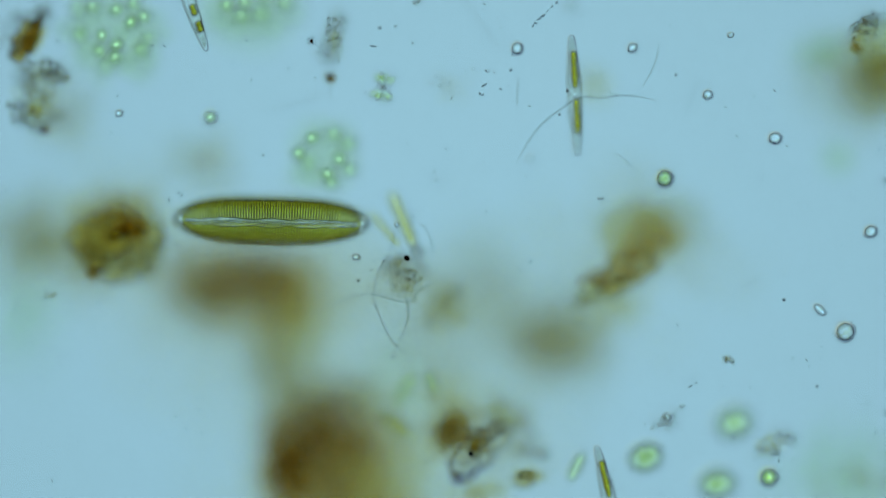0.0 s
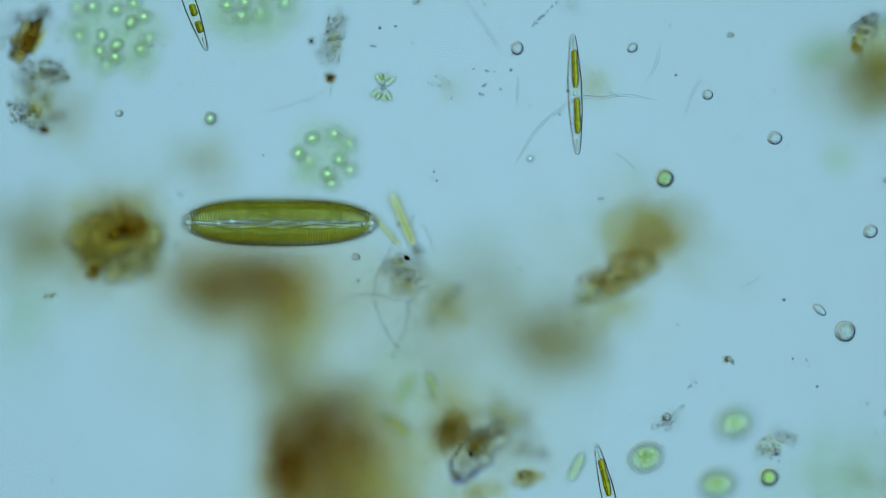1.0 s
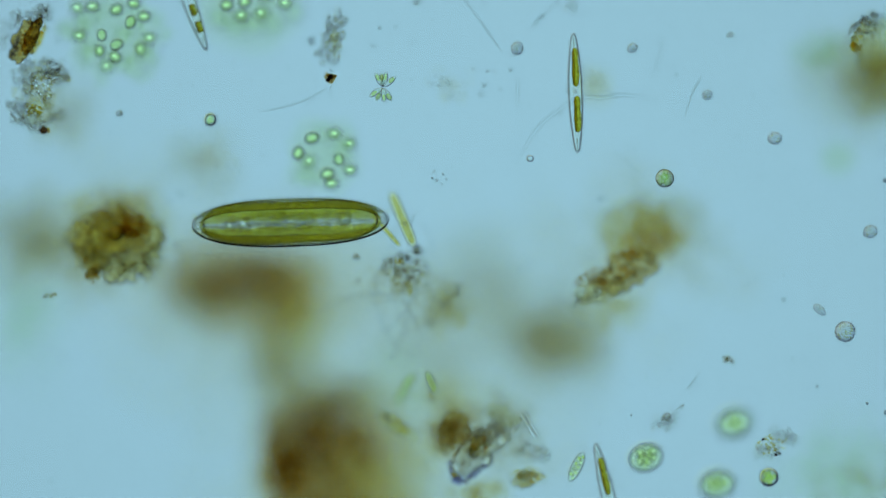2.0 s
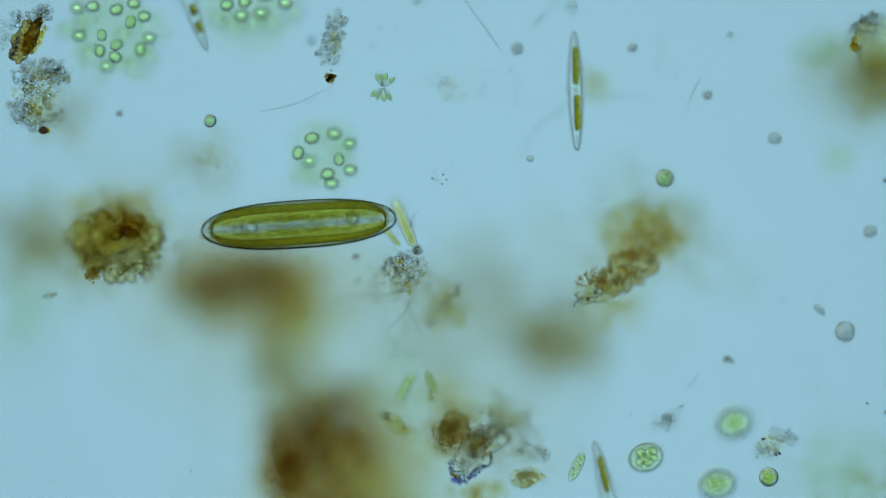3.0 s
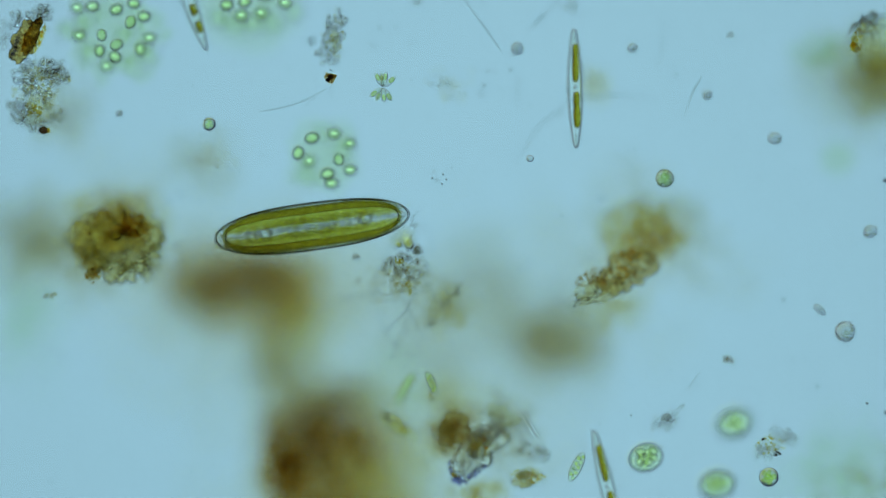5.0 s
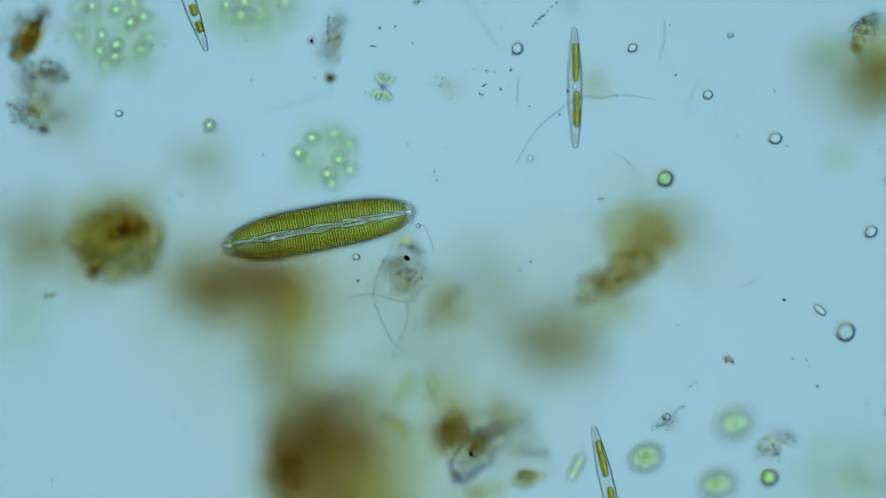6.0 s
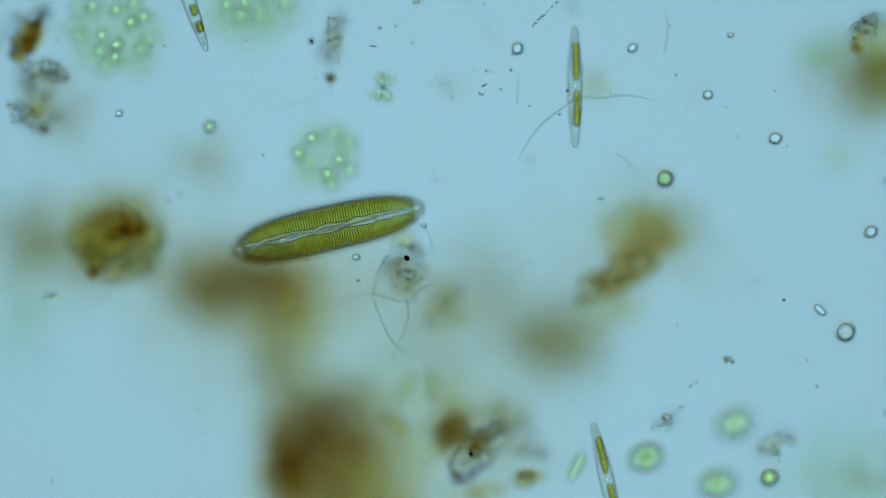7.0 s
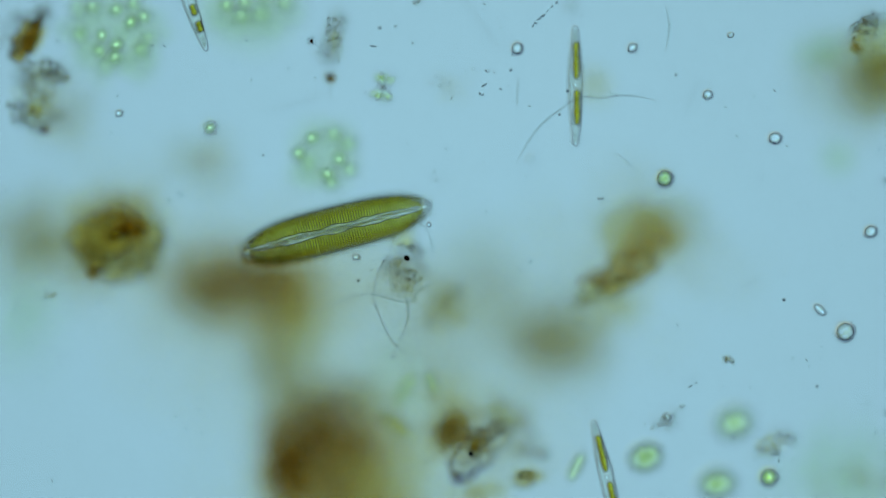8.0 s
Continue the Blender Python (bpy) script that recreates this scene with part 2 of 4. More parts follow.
def slide():
    x, y, d, b = 0.42, 0.30, 0.05, 0.004  # half the sides, thickness, bevel
    out = []
    for inset, z in ((b, -d), (0, -d + b), (0, -b), (b, 0)):
        out.append([(sx * (x - inset), sy * (y - inset), z) for sx, sy in ((-1, -1), (1, -1), (1, 1), (-1, 1))])
    ob = new("ground", mesh_of("ground", *rings(out), SLIDE, smooth=False))
    tagged(ob, "clear glass microscope slide under the water", "slide", kind="structure")


lit_field()
slide()


# ---- the large gliding diatom ----
BODY = (52.3, 12.7, 11.0)      # half length, half width and half depth of the large diatom
SQUARE = 3.0                   # how flat its faces are


def big_outline(u, power=2.6):
    return max(0.0, 1 - abs(u) ** power) ** 0.5


def face_depth(x, y):
    """How deep the face of the large shell lies at a point of it, under its crest."""
    k = big_outline(x / BODY[0])
    h = BODY[2] * k ** 0.55
    return BODY[2] - h * max(0.02, 1 - (abs(y) / max(BODY[1] * k, 0.1)) ** SQUARE) ** (1 / SQUARE)


def middle_edge(x, side):
    """The wavy edge of the bare strip along the middle of the face."""
    swell = 1.0 * math.exp(-(x / 4.5) ** 2) + 0.7 * math.exp(-((abs(x) - 22) / 9) ** 2)
    return (1.7 + swell + 0.9 * noise.noise(Vector((x / 6, side * 4.0, 0)))) * min(1, (1 - abs(x) / 54) * 4)


def olive_plate(side, length, reach, wall):
    """A plate that lines one side of the cell and folds in under both faces."""
    out, cuts = [], 90
    for i in range(cuts + 1):
        u = -1 + 2 * i / cuts
        k = big_outline(u, 3.6)
        w = max(reach * k, 0.3)
        x = u * length
        gap = min(middle_edge(x, side), w * 0.7)
        back = min(2.4 + 1.0 * abs(noise.noise(Vector((x / 4, side * 8.0, 5)))), w * 0.6)
        lo, hi = 1.9, 19.4
        th = min(wall, w * 0.3)
        outer = [(gap, lo), (w * 0.72, lo + 1.0), (w * 0.92, lo + 4.0), (w * 1.02, 11), (w, hi - 2.6), (w * 0.8, hi), (back, hi)]
        inner = [(back, hi - th), (w * 0.78, hi - th), (w - th, hi - 3.4), (w * 1.02 - th, 11), (w * 0.92 - th, lo + 4.6), (w * 0.70, lo + 1.0 + th), (gap, lo + th)]
        ring = [(x * UM, side * y * UM, z * UM) for y, z in outer + inner]
        out.append(ring if side > 0 else ring[::-1])
    return rings(out)


def big_diatom():
    ob = thing("pennate_diatom", at(481, 394, 0.2), "large olive-green pennate diatom with fine cross ribs gliding on the slide", "diatom")
    L, W, H = BODY
    shell = part("shell", mesh_of("shell", *pillow(L, W, H, square=SQUARE), SILICA), ob, "clear glassy silica shell")
    part("cell_sap", mesh_of("cell_sap", *pillow(L - 1.2, W - 1.1, H - 1.1, square=SQUARE, low=1.1), CYTOPLASM), ob)
    for side in (1, -1):
        plate = part("chloroplast", mesh_of("chloroplast", *olive_plate(side, 47.8, 10.9, 1.0), OLIVE), ob, "olive-green folded chloroplast plate")
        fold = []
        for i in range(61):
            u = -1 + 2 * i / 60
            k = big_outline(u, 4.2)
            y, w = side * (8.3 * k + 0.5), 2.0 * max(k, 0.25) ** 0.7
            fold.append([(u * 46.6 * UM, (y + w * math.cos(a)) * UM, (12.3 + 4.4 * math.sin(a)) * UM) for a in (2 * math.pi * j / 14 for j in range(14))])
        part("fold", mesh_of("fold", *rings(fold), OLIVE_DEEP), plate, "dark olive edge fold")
    for side in (1, -1):
        for i in range(66):
            x = -46.8 + i * 93.6 / 65
            inner = middle_edge(x, side) + 0.5
            outer = W * 0.90 * big_outline(x / L)
            if outer - inner < 0.8:
                continue
            lean, t, ring = 1.1 * x / 46, 0.36, []
            for k in range(9):
                y = inner + (outer - inner) * k / 8
                sink = face_depth(x, y) + 0.35
                px = x + lean * (k / 8 - 0.4)
                ring.append([((px + dx) * UM, side * y * UM, (sink + dz) * UM) for dx, dz in ((-t, 0), (t, 0), (t, 0.6), (-t, 0.6))])
            part("rib", mesh_of("rib", *rings(ring), RIB, smooth=False), shell)
    for side in (1, -1):
        for off, wave in ((0.35, 7.5), (0.95, 5.2)):
            line = [(s * UM * 1.0, (side * off + 0.4 * math.sin(s / wave + off)) * UM, (1.6 + off + face_depth(s, 1)) * UM) for s in range(-46, 47, 3)]
            part("raphe", mesh_of("raphe", *strand(line, 0.34, 8, 4, 0.2), RAPHE), shell, "clear wavy slit along the shell")
        edge = [(s * UM * 1.0, side * middle_edge(s, side) * UM, (0.9 + face_depth(s, 2)) * UM) for s in range(-45, 46, 2)]
        part("margin", mesh_of("margin", *strand(edge, 0.3, 8, 4, 0.5), MARGIN), shell, "dark wavy edge of the bare middle")
        rim = [(s * UM, side * 0.88 * W * big_outline(s / L) * UM, (face_depth(s, 0.88 * W * big_outline(s / L)) + 0.8) * UM) for s in range(-48, 49, 3)]
        part("rim", mesh_of("rim", *strand(rim, 0.45, 8, 4, 0.3), RAPHE), shell, "bright edge of the shell's face")
    for s in (1, -1):
        part("nodule", mesh_of("nodule", *lump(2.6, 2.0, 2.0, 0.05, 2), DROPLET), ob, "bright clear knot at the tip", Matrix.Translation((s * 48.0 * UM, 0, 9.0 * UM)))
    for x, y, z, r in ((28.5, -0.6, 17.8, 3.5), (-25.0, 0.6, 17.8, 3.2), (-32.5, 1.4, 17.6, 2.6), (-30.0, -1.9, 17.0, 1.3), (-35.5, -2.2, 16, 1.2), (-40, 0.2, 15, 0.8), (14, 0.4, 14.6, 0.8), (40, -0.4, 15, 0.9), (44.6, 0, 15, 0.9), (21, 1.8, 14.8, 0.8), (-8, -1.2, 14.6, 0.7), (-22, 1.0, 5.5, 1.0), (20.5, 0.9, 5.5, 1.1), (32, -2.2, 5.0, 0.9), (-3, 1.6, 5.0, 0.6)):
        part("oil_droplet", mesh_of("oil_droplet", *lump(r, r, r, 0.03, 2), DROPLET), ob, "bright round oil droplet", Matrix.Translation((x * UM, y * UM, z * UM)))
    for side in (1, -1):
        me = mesh_of("granules", *chips(460, (44, 2.9, 2.0), (0.5, 1.4), 6 + side, long=1.4), GRANULE)
        tagged(part("granules", me, ob, "fine yellowish granules", Matrix.Translation((0, side * 3.7 * UM, 14.8 * UM))), kind="stuff")
    me = mesh_of("plasma_strand", *chips(150, (40, 1.3, 1.2), (0.3, 0.7), 8, long=1.8), WHITE_GRANULE)
    tagged(part("plasma_strand", me, ob, "pale granular strand along the middle", Matrix.Translation((0, 0, 14.6 * UM))), kind="stuff")
    return ob


# ---- slender diatoms ----
def needle_width(u):
    a = abs(u)
    return 3.9 * (1 - 0.60 * max(0, (a - 0.2) / 0.8) ** 1.35) * (1 - a ** 40) ** 0.5


def needle_diatom(gx, gy, z, turn, label, size=1.0, plates=((1.6, 21.2, 0.35), (-23.8, -3.2, 0.1))):
    ob = thing("needle_diatom", at(gx, gy, z), label, "diatom", "slender diatoms", turn)
    L = 32.1 * size
    part("shell", mesh_of("shell", *spindle(L, lambda u: needle_width(u) * size, 1.0, 80, 24), SHELL), ob, "clear glassy shell")
    part("cell_sap", mesh_of("cell_sap", *spindle(L - 1, lambda u: needle_width(u) * size - 0.7, 1.0, 80, 20), SAP), ob)
    for a, b, off in plates:
        plate = [(0.5 * (b - a) * size)]
        me = mesh_of("chloroplast", *spindle(plate[0], lambda u: 1.8 * (1 - abs(u) ** 7) ** 0.5 * (1 + 0.1 * math.sin(5 * u)), 0.9, 30, 14), AMBER)
        part("chloroplast", me, ob, "golden-brown chloroplast plate", Matrix.Translation((0.5 * (a + b) * size * UM, (off + 0.4) * UM, -1.6 * UM)))
        me = mesh_of("lamella", *spindle(plate[0] * 0.96, lambda u: 0.8 * (1 - abs(u) ** 6) ** 0.5, 1.4, 24, 10), AMBER)
        part("lamella", me, ob, "", Matrix.Translation((0.5 * (a + b) * size * UM, (off - 0.6) * UM, -1.6 * UM)))
    for i in range(18):
        for s in (1, -1):
            x = s * (24.2 + i * 0.38) * size
            me = mesh_of("dot", *lump(0.16, 0.5 - i * 0.015, 0.2, 0, 1, 1), RIB)
            part("dot", me, ob, "", Matrix.Translation((x * UM, 0, -1.2 * UM)))
    part("nodule", mesh_of("nodule", *lump(1.5, 1.2, 1.0, 0.1, 2), DROPLET), ob, "", Matrix.Translation((-0.6 * UM, 0, 0)))
    return ob


DIATOM = big_diatom()
NEEDLE = needle_diatom(1016.5, 168, 5.6, -87.0, "slender diatom with two golden-brown chloroplasts lying alone", 1.0)
NEEDLE_LOW = needle_diatom(1077, 893, 5.4, -77.0, "slender diatom drifting upward beside small green cells", 1.0)
needle_diatom(332, -5, 3.6, -70.5, "slender diatom with short chloroplasts beside a green colony", 0.95, ((14.5, 21.5, 0.2), (4.5, 11.5, 0.2), (-20, -6, 0.2)))


# ---- green colonies ----
def plastid_cell(name, parent, place, r, long, turn, wall=True, mat=CELL, plastid=CELL_PLASTID, seed=0, label=""):
    m = Matrix.Translation(place) @ pose(0, 0, 0, 0, 0, turn)
    cell = part(name, mesh_of(name, *lump(r * long, r, r, 0.04, 4, 3, seed), mat), parent, label, m)
    part("plastid", mesh_of("plastid", *lump(r * long * 0.78, r * 0.76, r * 0.7, 0.25, 1.6, 3, seed + 1), plastid), cell)
    return cell


def colony(gx, gy, z, radius, cells, label):
    ob = thing("algae_colony", at(gx, gy, z), label, "algae colony", "green colonies")
    if radius:
        part("jelly", mesh_of("jelly", *lump(radius, radius * 0.92, 9, 0.5, 9, 5, int(gx)), JELLY), ob, "pale clear jelly", Matrix.Translation((0, 0, -14 * UM)))
        part("inner_jelly", mesh_of("inner_jelly", *lump(radius * 0.7, radius * 0.66, 7, 0.5, 7, 5, int(gx) + 3), JELLY), ob, "", Matrix.Translation((0, 0, -9 * UM)))
    for i, (cx, cy, cz, r, turn) in enumerate(cells):
        plastid_cell("cell", ob, at(cx, cy, cz) - at(gx, gy, z), r, 1.22, turn, mat=SOFT_CELL if cz > 16.4 else CELL, seed=i)
    return ob


colony(205, 60, 14, 25, [(232, 40, 13.2, 3.0, 70), (181, 63, 13.4, 2.8, 100), (207, 80, 13.2, 3.0, 20), (165, 12, 18.5, 3.1, 0), (207, 18, 18, 3.1, 20),
                         (238, 7, 17.5, 2.9, 0), (256, 30, 17.5, 3.0, 0), (142, 64, 21.5, 3.0, 0), (178, 91, 17.5, 2.9, 90), (205, 101, 18, 3.1, 150),
                         (249, 88, 20, 3.0, 90), (266, 68, 22, 2.9, 0), (138, 15, 23, 3.0, 0), (190, 118, 24.5, 3.0, 0), (150, 38, 36, 3.1, 0), (160, 96, 35, 3.1, 40), (222, 62, 34, 3.0, 0), (264, 98, 36, 3.0, 0), (122, 52, 38, 3.0, 0), (238, 118, 38, 3.0, 0)],
       "round colony of small green cells in pale jelly")
colony(440, 5, 24, 24, [(402, 10, 18, 3.0, 0), (434, 4, 18, 3.0, 20), (428, 28, 22, 3.2, 0), (463, 24, 24.5, 3.2, 0), (505, 6, 21.5, 3.2, 0), (470, -6, 20.5, 3, 0), (388, 32, 36, 3.2, 0), (482, 42, 38, 3.2, 0), (522, 22, 36, 3.2, 0), (412, 46, 38, 3.2, 0), (450, 44, 36, 3.1, 0)],
       "hazy green colony half out of sight")
colony(575, 278, 19, 19, [(552, 245, 16.75, 3.2, 10), (528, 271, 17.25, 3.2, 70), (600, 283, 16, 2.9, 100), (580, 308, 17.75, 3.2, 10), (592, 237, 21, 3.1, 0),
                         (620, 254, 22, 2.9, 0), (620, 301, 20, 3.0, 0), (587, 325, 20, 3.1, 0), (548, 285, 24.5, 3.0, 0), (540, 312, 38, 3.0, 0), (606, 264, 38, 3.0, 0), (572, 232, 38, 3.0, 0)],
       "loose ring of bright green cells")


# ---- detritus ----
SHARED = {}


def piece(kind, mat, k):
    """One of six chip shapes, shared by all the loose pieces of that material."""
    if (kind, mat.name, k) not in SHARED:
        draw = np.random.RandomState(k + 40)
        verts = CHIP * (0.72 + 0.56 * draw.rand(12, 1))
        SHARED[kind, mat.name, k] = mesh_of(kind, verts, CHIP_FACES, mat, smooth=kind != "flake")
    return SHARED[kind, mat.name, k]


def detritus(gx, gy, deep, lumps, label, category="detritus", group="detritus clumps", single=26):
    """A clump of rotting matter. Each lump: kind, place, radii along x and y in grid steps and along z in micrometres, turn,
    count, sizes in micrometres, material, length. The largest pieces are parts, the rest is loose matter."""
    ob = thing("detritus", at(gx, gy, deep), label, category, group)
    for i, (name, cx, cy, cz, rx, ry, rz, turn, count, size, mat, long) in enumerate(lumps):
        if name == "grain":
            cz += 1.6 if cz > 8 else -1.6 if cz > 3.5 else 0.4
            if mat in (GRAIN, PALE_GRAIN) and count > 8:
                count, size = int(0.6 * count), (1.1 * size[0], 1.25 * size[1])
        m = Matrix.Translation(at(cx, cy, cz) - at(gx, gy, deep)) @ pose(0, 0, 0, 0, 0, turn)
        seed = int(cx + cy) + i
        if name == "lobe":
            draw = np.random.RandomState(seed)
            for k in range(count):
                way = draw.normal(size=3)
                way *= 0.85 * (draw.rand() ** 0.5) / np.linalg.norm(way)
                g = draw.uniform(0.25, 0.5)
                me = mesh_of("lobe", *lump(rx * 0.3 * g, ry * 0.3 * g, max(rz * g, 1), 0.5, min(rx, ry) * 0.08, 4, seed + k), mat)
                part("lobe", me, ob, "", m @ Matrix.Translation((way[0] * rx * 0.3 * UM, way[1] * ry * 0.3 * UM, way[2] * rz * UM)))
            continue
        if name == "shard":
            part("shard", mesh_of("shard", *lump(rx * 0.3, ry * 0.3, rz, 0.3 if mat is DARK_GRAIN else 0.42, 5, 5, seed), mat), ob, "translucent rough-skinned shard", m)
            continue
        own, shape = min(count, single), "flake" if name == "crumb" else name
        draw = np.random.RandomState(seed)
        for k in range(own):
            way = draw.normal(size=3) * 0.45
            way *= min(1.0, 1.1 / np.linalg.norm(way)) if name == "flake" else draw.rand() ** 0.4 / np.linalg.norm(way)
            s = draw.uniform(0.5 * (size[0] + size[1]), size[1])
            place = Matrix.Translation((way[0] * rx * 0.3 * UM, way[1] * ry * 0.3 * UM, way[2] * rz * UM))
            spin = Euler([float(a) for a in draw.uniform(0, 6.28, 3)]).to_matrix().to_4x4()
            grow = Matrix.Diagonal((s * long * UM, s * UM * draw.uniform(0.6, 1), s * UM * draw.uniform(0.5, 0.9), 1))
            part(shape, piece(shape, mat, int(draw.randint(6))), ob, "", m @ place @ spin @ grow)
        if count > own:
            me = mesh_of("loose_matter", *chips(count - own, (rx * 0.3, ry * 0.3, rz), size, seed, long, name == "flake"), mat, smooth=name == "grain")
            tagged(part("loose_matter", me, ob, "", m), kind="stuff")
    return ob


detritus(600, 800, 40, [
    ("crumb", 572, 805, 64, 134, 124, 14, 0, 620, (1.7, 3.2), BROWN, 1.3),
    ("crumb", 545, 800, 50, 98, 112, 10, 0, 330, (1.5, 3.0), DARK_BROWN, 1.3),
    ("crumb", 592, 762, 58, 104, 84, 10, 0, 200, (1.5, 3.0), DARK_BROWN, 1.3),
    ("crumb", 670, 845, 66, 116, 126, 10, 0, 400, (1.7, 3.4), OCHRE, 1.3),
    ("crumb", 500, 865, 40, 56, 80, 8, 0, 170, (1.2, 2.6), BROWN, 1.2),
    ("crumb", 600, 905, 54, 140, 60, 10, 0, 200, (1.7, 3.5), BROWN, 1.2),
    ("flake", 600, 705, 54, 110, 44, 8, 0, 170, (1.5, 3), GREY, 1.2),
    ("crumb", 512, 835, 20, 54, 68, 8, 0, 330, (0.35, 1.1), BROWN, 1.5),
    ("crumb", 500, 810, 24, 42, 58, 7, 0, 330, (0.4, 1.2), BROWN, 1.5),
    ("grain", 505, 820, 17, 50, 66, 4, 0, 150, (0.3, 0.8), GRAIN, 1.8),
    ("lobe", 505, 830, 24, 46, 64, 6, 0, 3, 0, FLOC_BROWN, 1)],
    "large thick mass of dark brown rotting matter", single=60)
detritus(430, 510, 50, [
    ("crumb", 430, 500, 70, 155, 86, 9, -5, 580, (1.7, 3.2), BROWN, 1.3),
    ("crumb", 462, 500, 68, 66, 46, 8, 0, 70, (1.7, 3.2), GREY, 1.3),
    ("crumb", 478, 486, 68, 60, 26, 8, 0, 14, (1.7, 3.2), DARK_BROWN, 1.3),
    ("crumb", 420, 488, 68, 115, 52, 8, 0, 75, (1.7, 3.2), DARK_BROWN, 1.3),
    ("flake", 365, 525, 62, 70, 60, 8, 0, 110, (1.7, 3.4), GREY, 1.3),
    ("flake", 525, 560, 64, 80, 100, 8, 0, 190, (1.7, 3.4), OCHRE, 1.3),
    ("flake", 495, 640, 66, 66, 120, 8, 10, 220, (1.7, 3.4), GREY, 1.3)],
    "blurred brown flocculent mass with a hanging tail", single=60)
detritus(200, 430, 16, [
    ("crumb", 200, 420, 36, 84, 72, 8, 0, 220, (1.3, 2.8), GREY, 1.3),
    ("flake", 205, 400, 34, 85, 60, 8, 0, 130, (1.3, 2.8), OCHRE, 1.3),
    ("flake", 225, 385, 36, 70, 50, 7, 0, 130, (1.4, 2.8), BROWN, 1.3),
    ("crumb", 240, 400, 18, 30, 22, 4, 0, 110, (0.5, 1.2), RUST, 1.2),
    ("crumb", 165, 487, 13, 15, 16, 3, 0, 90, (0.4, 1.1), BROWN, 1),
    ("flake", 270, 460, 34, 50, 60, 6, 0, 60, (1.4, 2.8), GREY, 1.2),
    ("flake", 150, 470, 40, 70, 70, 6, 0, 90, (1.4, 2.8), GREY, 1.2),
    ("grain", 225, 465, 14, 55, 30, 4, 0, 40, (0.4, 1.3), GRAIN, 1.8),
    ("shard", 205, 432, 18, 76, 60, 5, -10, 1, 0, FLOC, 1),
    ("shard", 225, 425, 21, 66, 64, 5, 20, 1, 0, FLOC_GREY, 1),
    ("crumb", 195, 425, 20, 76, 62, 6, 0, 90, (0.35, 1.0), OCHRE, 1.5),
    ("grain", 235, 462, 14.5, 50, 14, 2, 25, 90, (0.3, 0.9), GRAIN, 1.8),
    ("crumb", 230, 398, 15, 40, 26, 3, 0, 130, (0.3, 0.9), BROWN, 1.5),
    ("lobe", 195, 425, 22, 70, 58, 5, 0, 4, 0, FLOC, 1),
    ("lobe", 240, 402, 17, 34, 24, 4, 0, 5, 0, FLOC_BROWN, 1),
    ("lobe", 165, 487, 12, 17, 18, 3, 0, 4, 0, FLOC_BROWN, 1)],
    "brown clump with a clear bubble and a rusty grain")
detritus(1120, 460, 18, [
    ("crumb", 1138, 408, 32, 86, 58, 8, 0, 380, (0.9, 2.0), OCHRE, 1.3),
    ("crumb", 1158, 418, 30, 64, 46, 7, 0, 70, (0.9, 1.8), RUST, 1.3),
    ("crumb", 1150, 432, 27, 66, 44, 7, 30, 130, (0.7, 1.6), BROWN, 1.3),
    ("flake", 1155, 410, 42, 130, 100, 9, -10, 210, (1.4, 2.8), GREY, 1.3),
    ("flake", 1170, 420, 34, 90, 80, 7, -10, 90, (0.9, 2.0), GREY, 1.3),
    ("flake", 1125, 445, 20, 56, 34, 5, 30, 70, (0.5, 1.3), RUST, 1.4),
    ("shard", 1108, 480, 18, 56, 30, 4, 27, 1, 0, FLOC_BROWN, 1),
    ("crumb", 1110, 478, 19, 62, 34, 5, 25, 240, (0.4, 1.1), BROWN, 1.5),
    ("crumb", 1085, 488, 17, 40, 18, 4, 20, 60, (0.4, 1.1), RUST, 1.5),
    ("grain", 1100, 485, 14.5, 66, 30, 2, 25, 180, (0.3, 0.9), GRAIN, 1.9),
    ("crumb", 1050, 490, 16, 36, 16, 3, 15, 110, (0.35, 0.9), DARK_BROWN, 1.5),
    ("shard", 1065, 515, 17, 40, 18, 3, 22, 1, 0, FLOC, 1),
    ("shard", 1040, 512, 15, 28, 14, 3, 30, 1, 0, FLOC_GREY, 1),
    ("grain", 1045, 525, 15, 40, 16, 2, 25, 40, (0.5, 1.2), GRAIN, 2.4),
    ("grain", 1098, 494, 4.5, 34, 8, 2, 18, 50, (0.3, 0.7), GRAIN, 1.2),
    ("crumb", 1098, 494, 5, 32, 8, 2, 18, 40, (0.3, 0.7), OCHRE, 1.2),
    ("flake", 1085, 550, 34, 70, 34, 5, 10, 60, (1, 2.4), OCHRE, 1.3)],
    "rusty brown flake of decaying matter")
detritus(985, 605, 60, [("flake", 985, 605, 68, 130, 110, 8, 0, 260, (1.7, 3.7), GREY, 1.2), ("crumb", 988, 602, 66, 84, 70, 8, 0, 130, (1.7, 3.4), GREY, 1.2), ("crumb", 985, 605, 66, 76, 64, 8, 0, 60, (1.7, 3.4), BROWN, 1.2)],
         "soft grey-brown floc deep in the water")
detritus(850, 500, 60, [("flake", 855, 490, 64, 75, 85, 8, 0, 90, (1.7, 3.7), GREY, 1.2)], "faint grey floc deep in the water")
detritus(800, 680, 55, [("flake", 800, 705, 60, 70, 40, 8, 0, 60, (1.7, 3.4), OCHRE, 1.2), ("flake", 770, 620, 62, 90, 60, 8, 0, 60, (1.7, 3.4), GREY, 1.2)],
         "faint olive floc above a mineral clump")
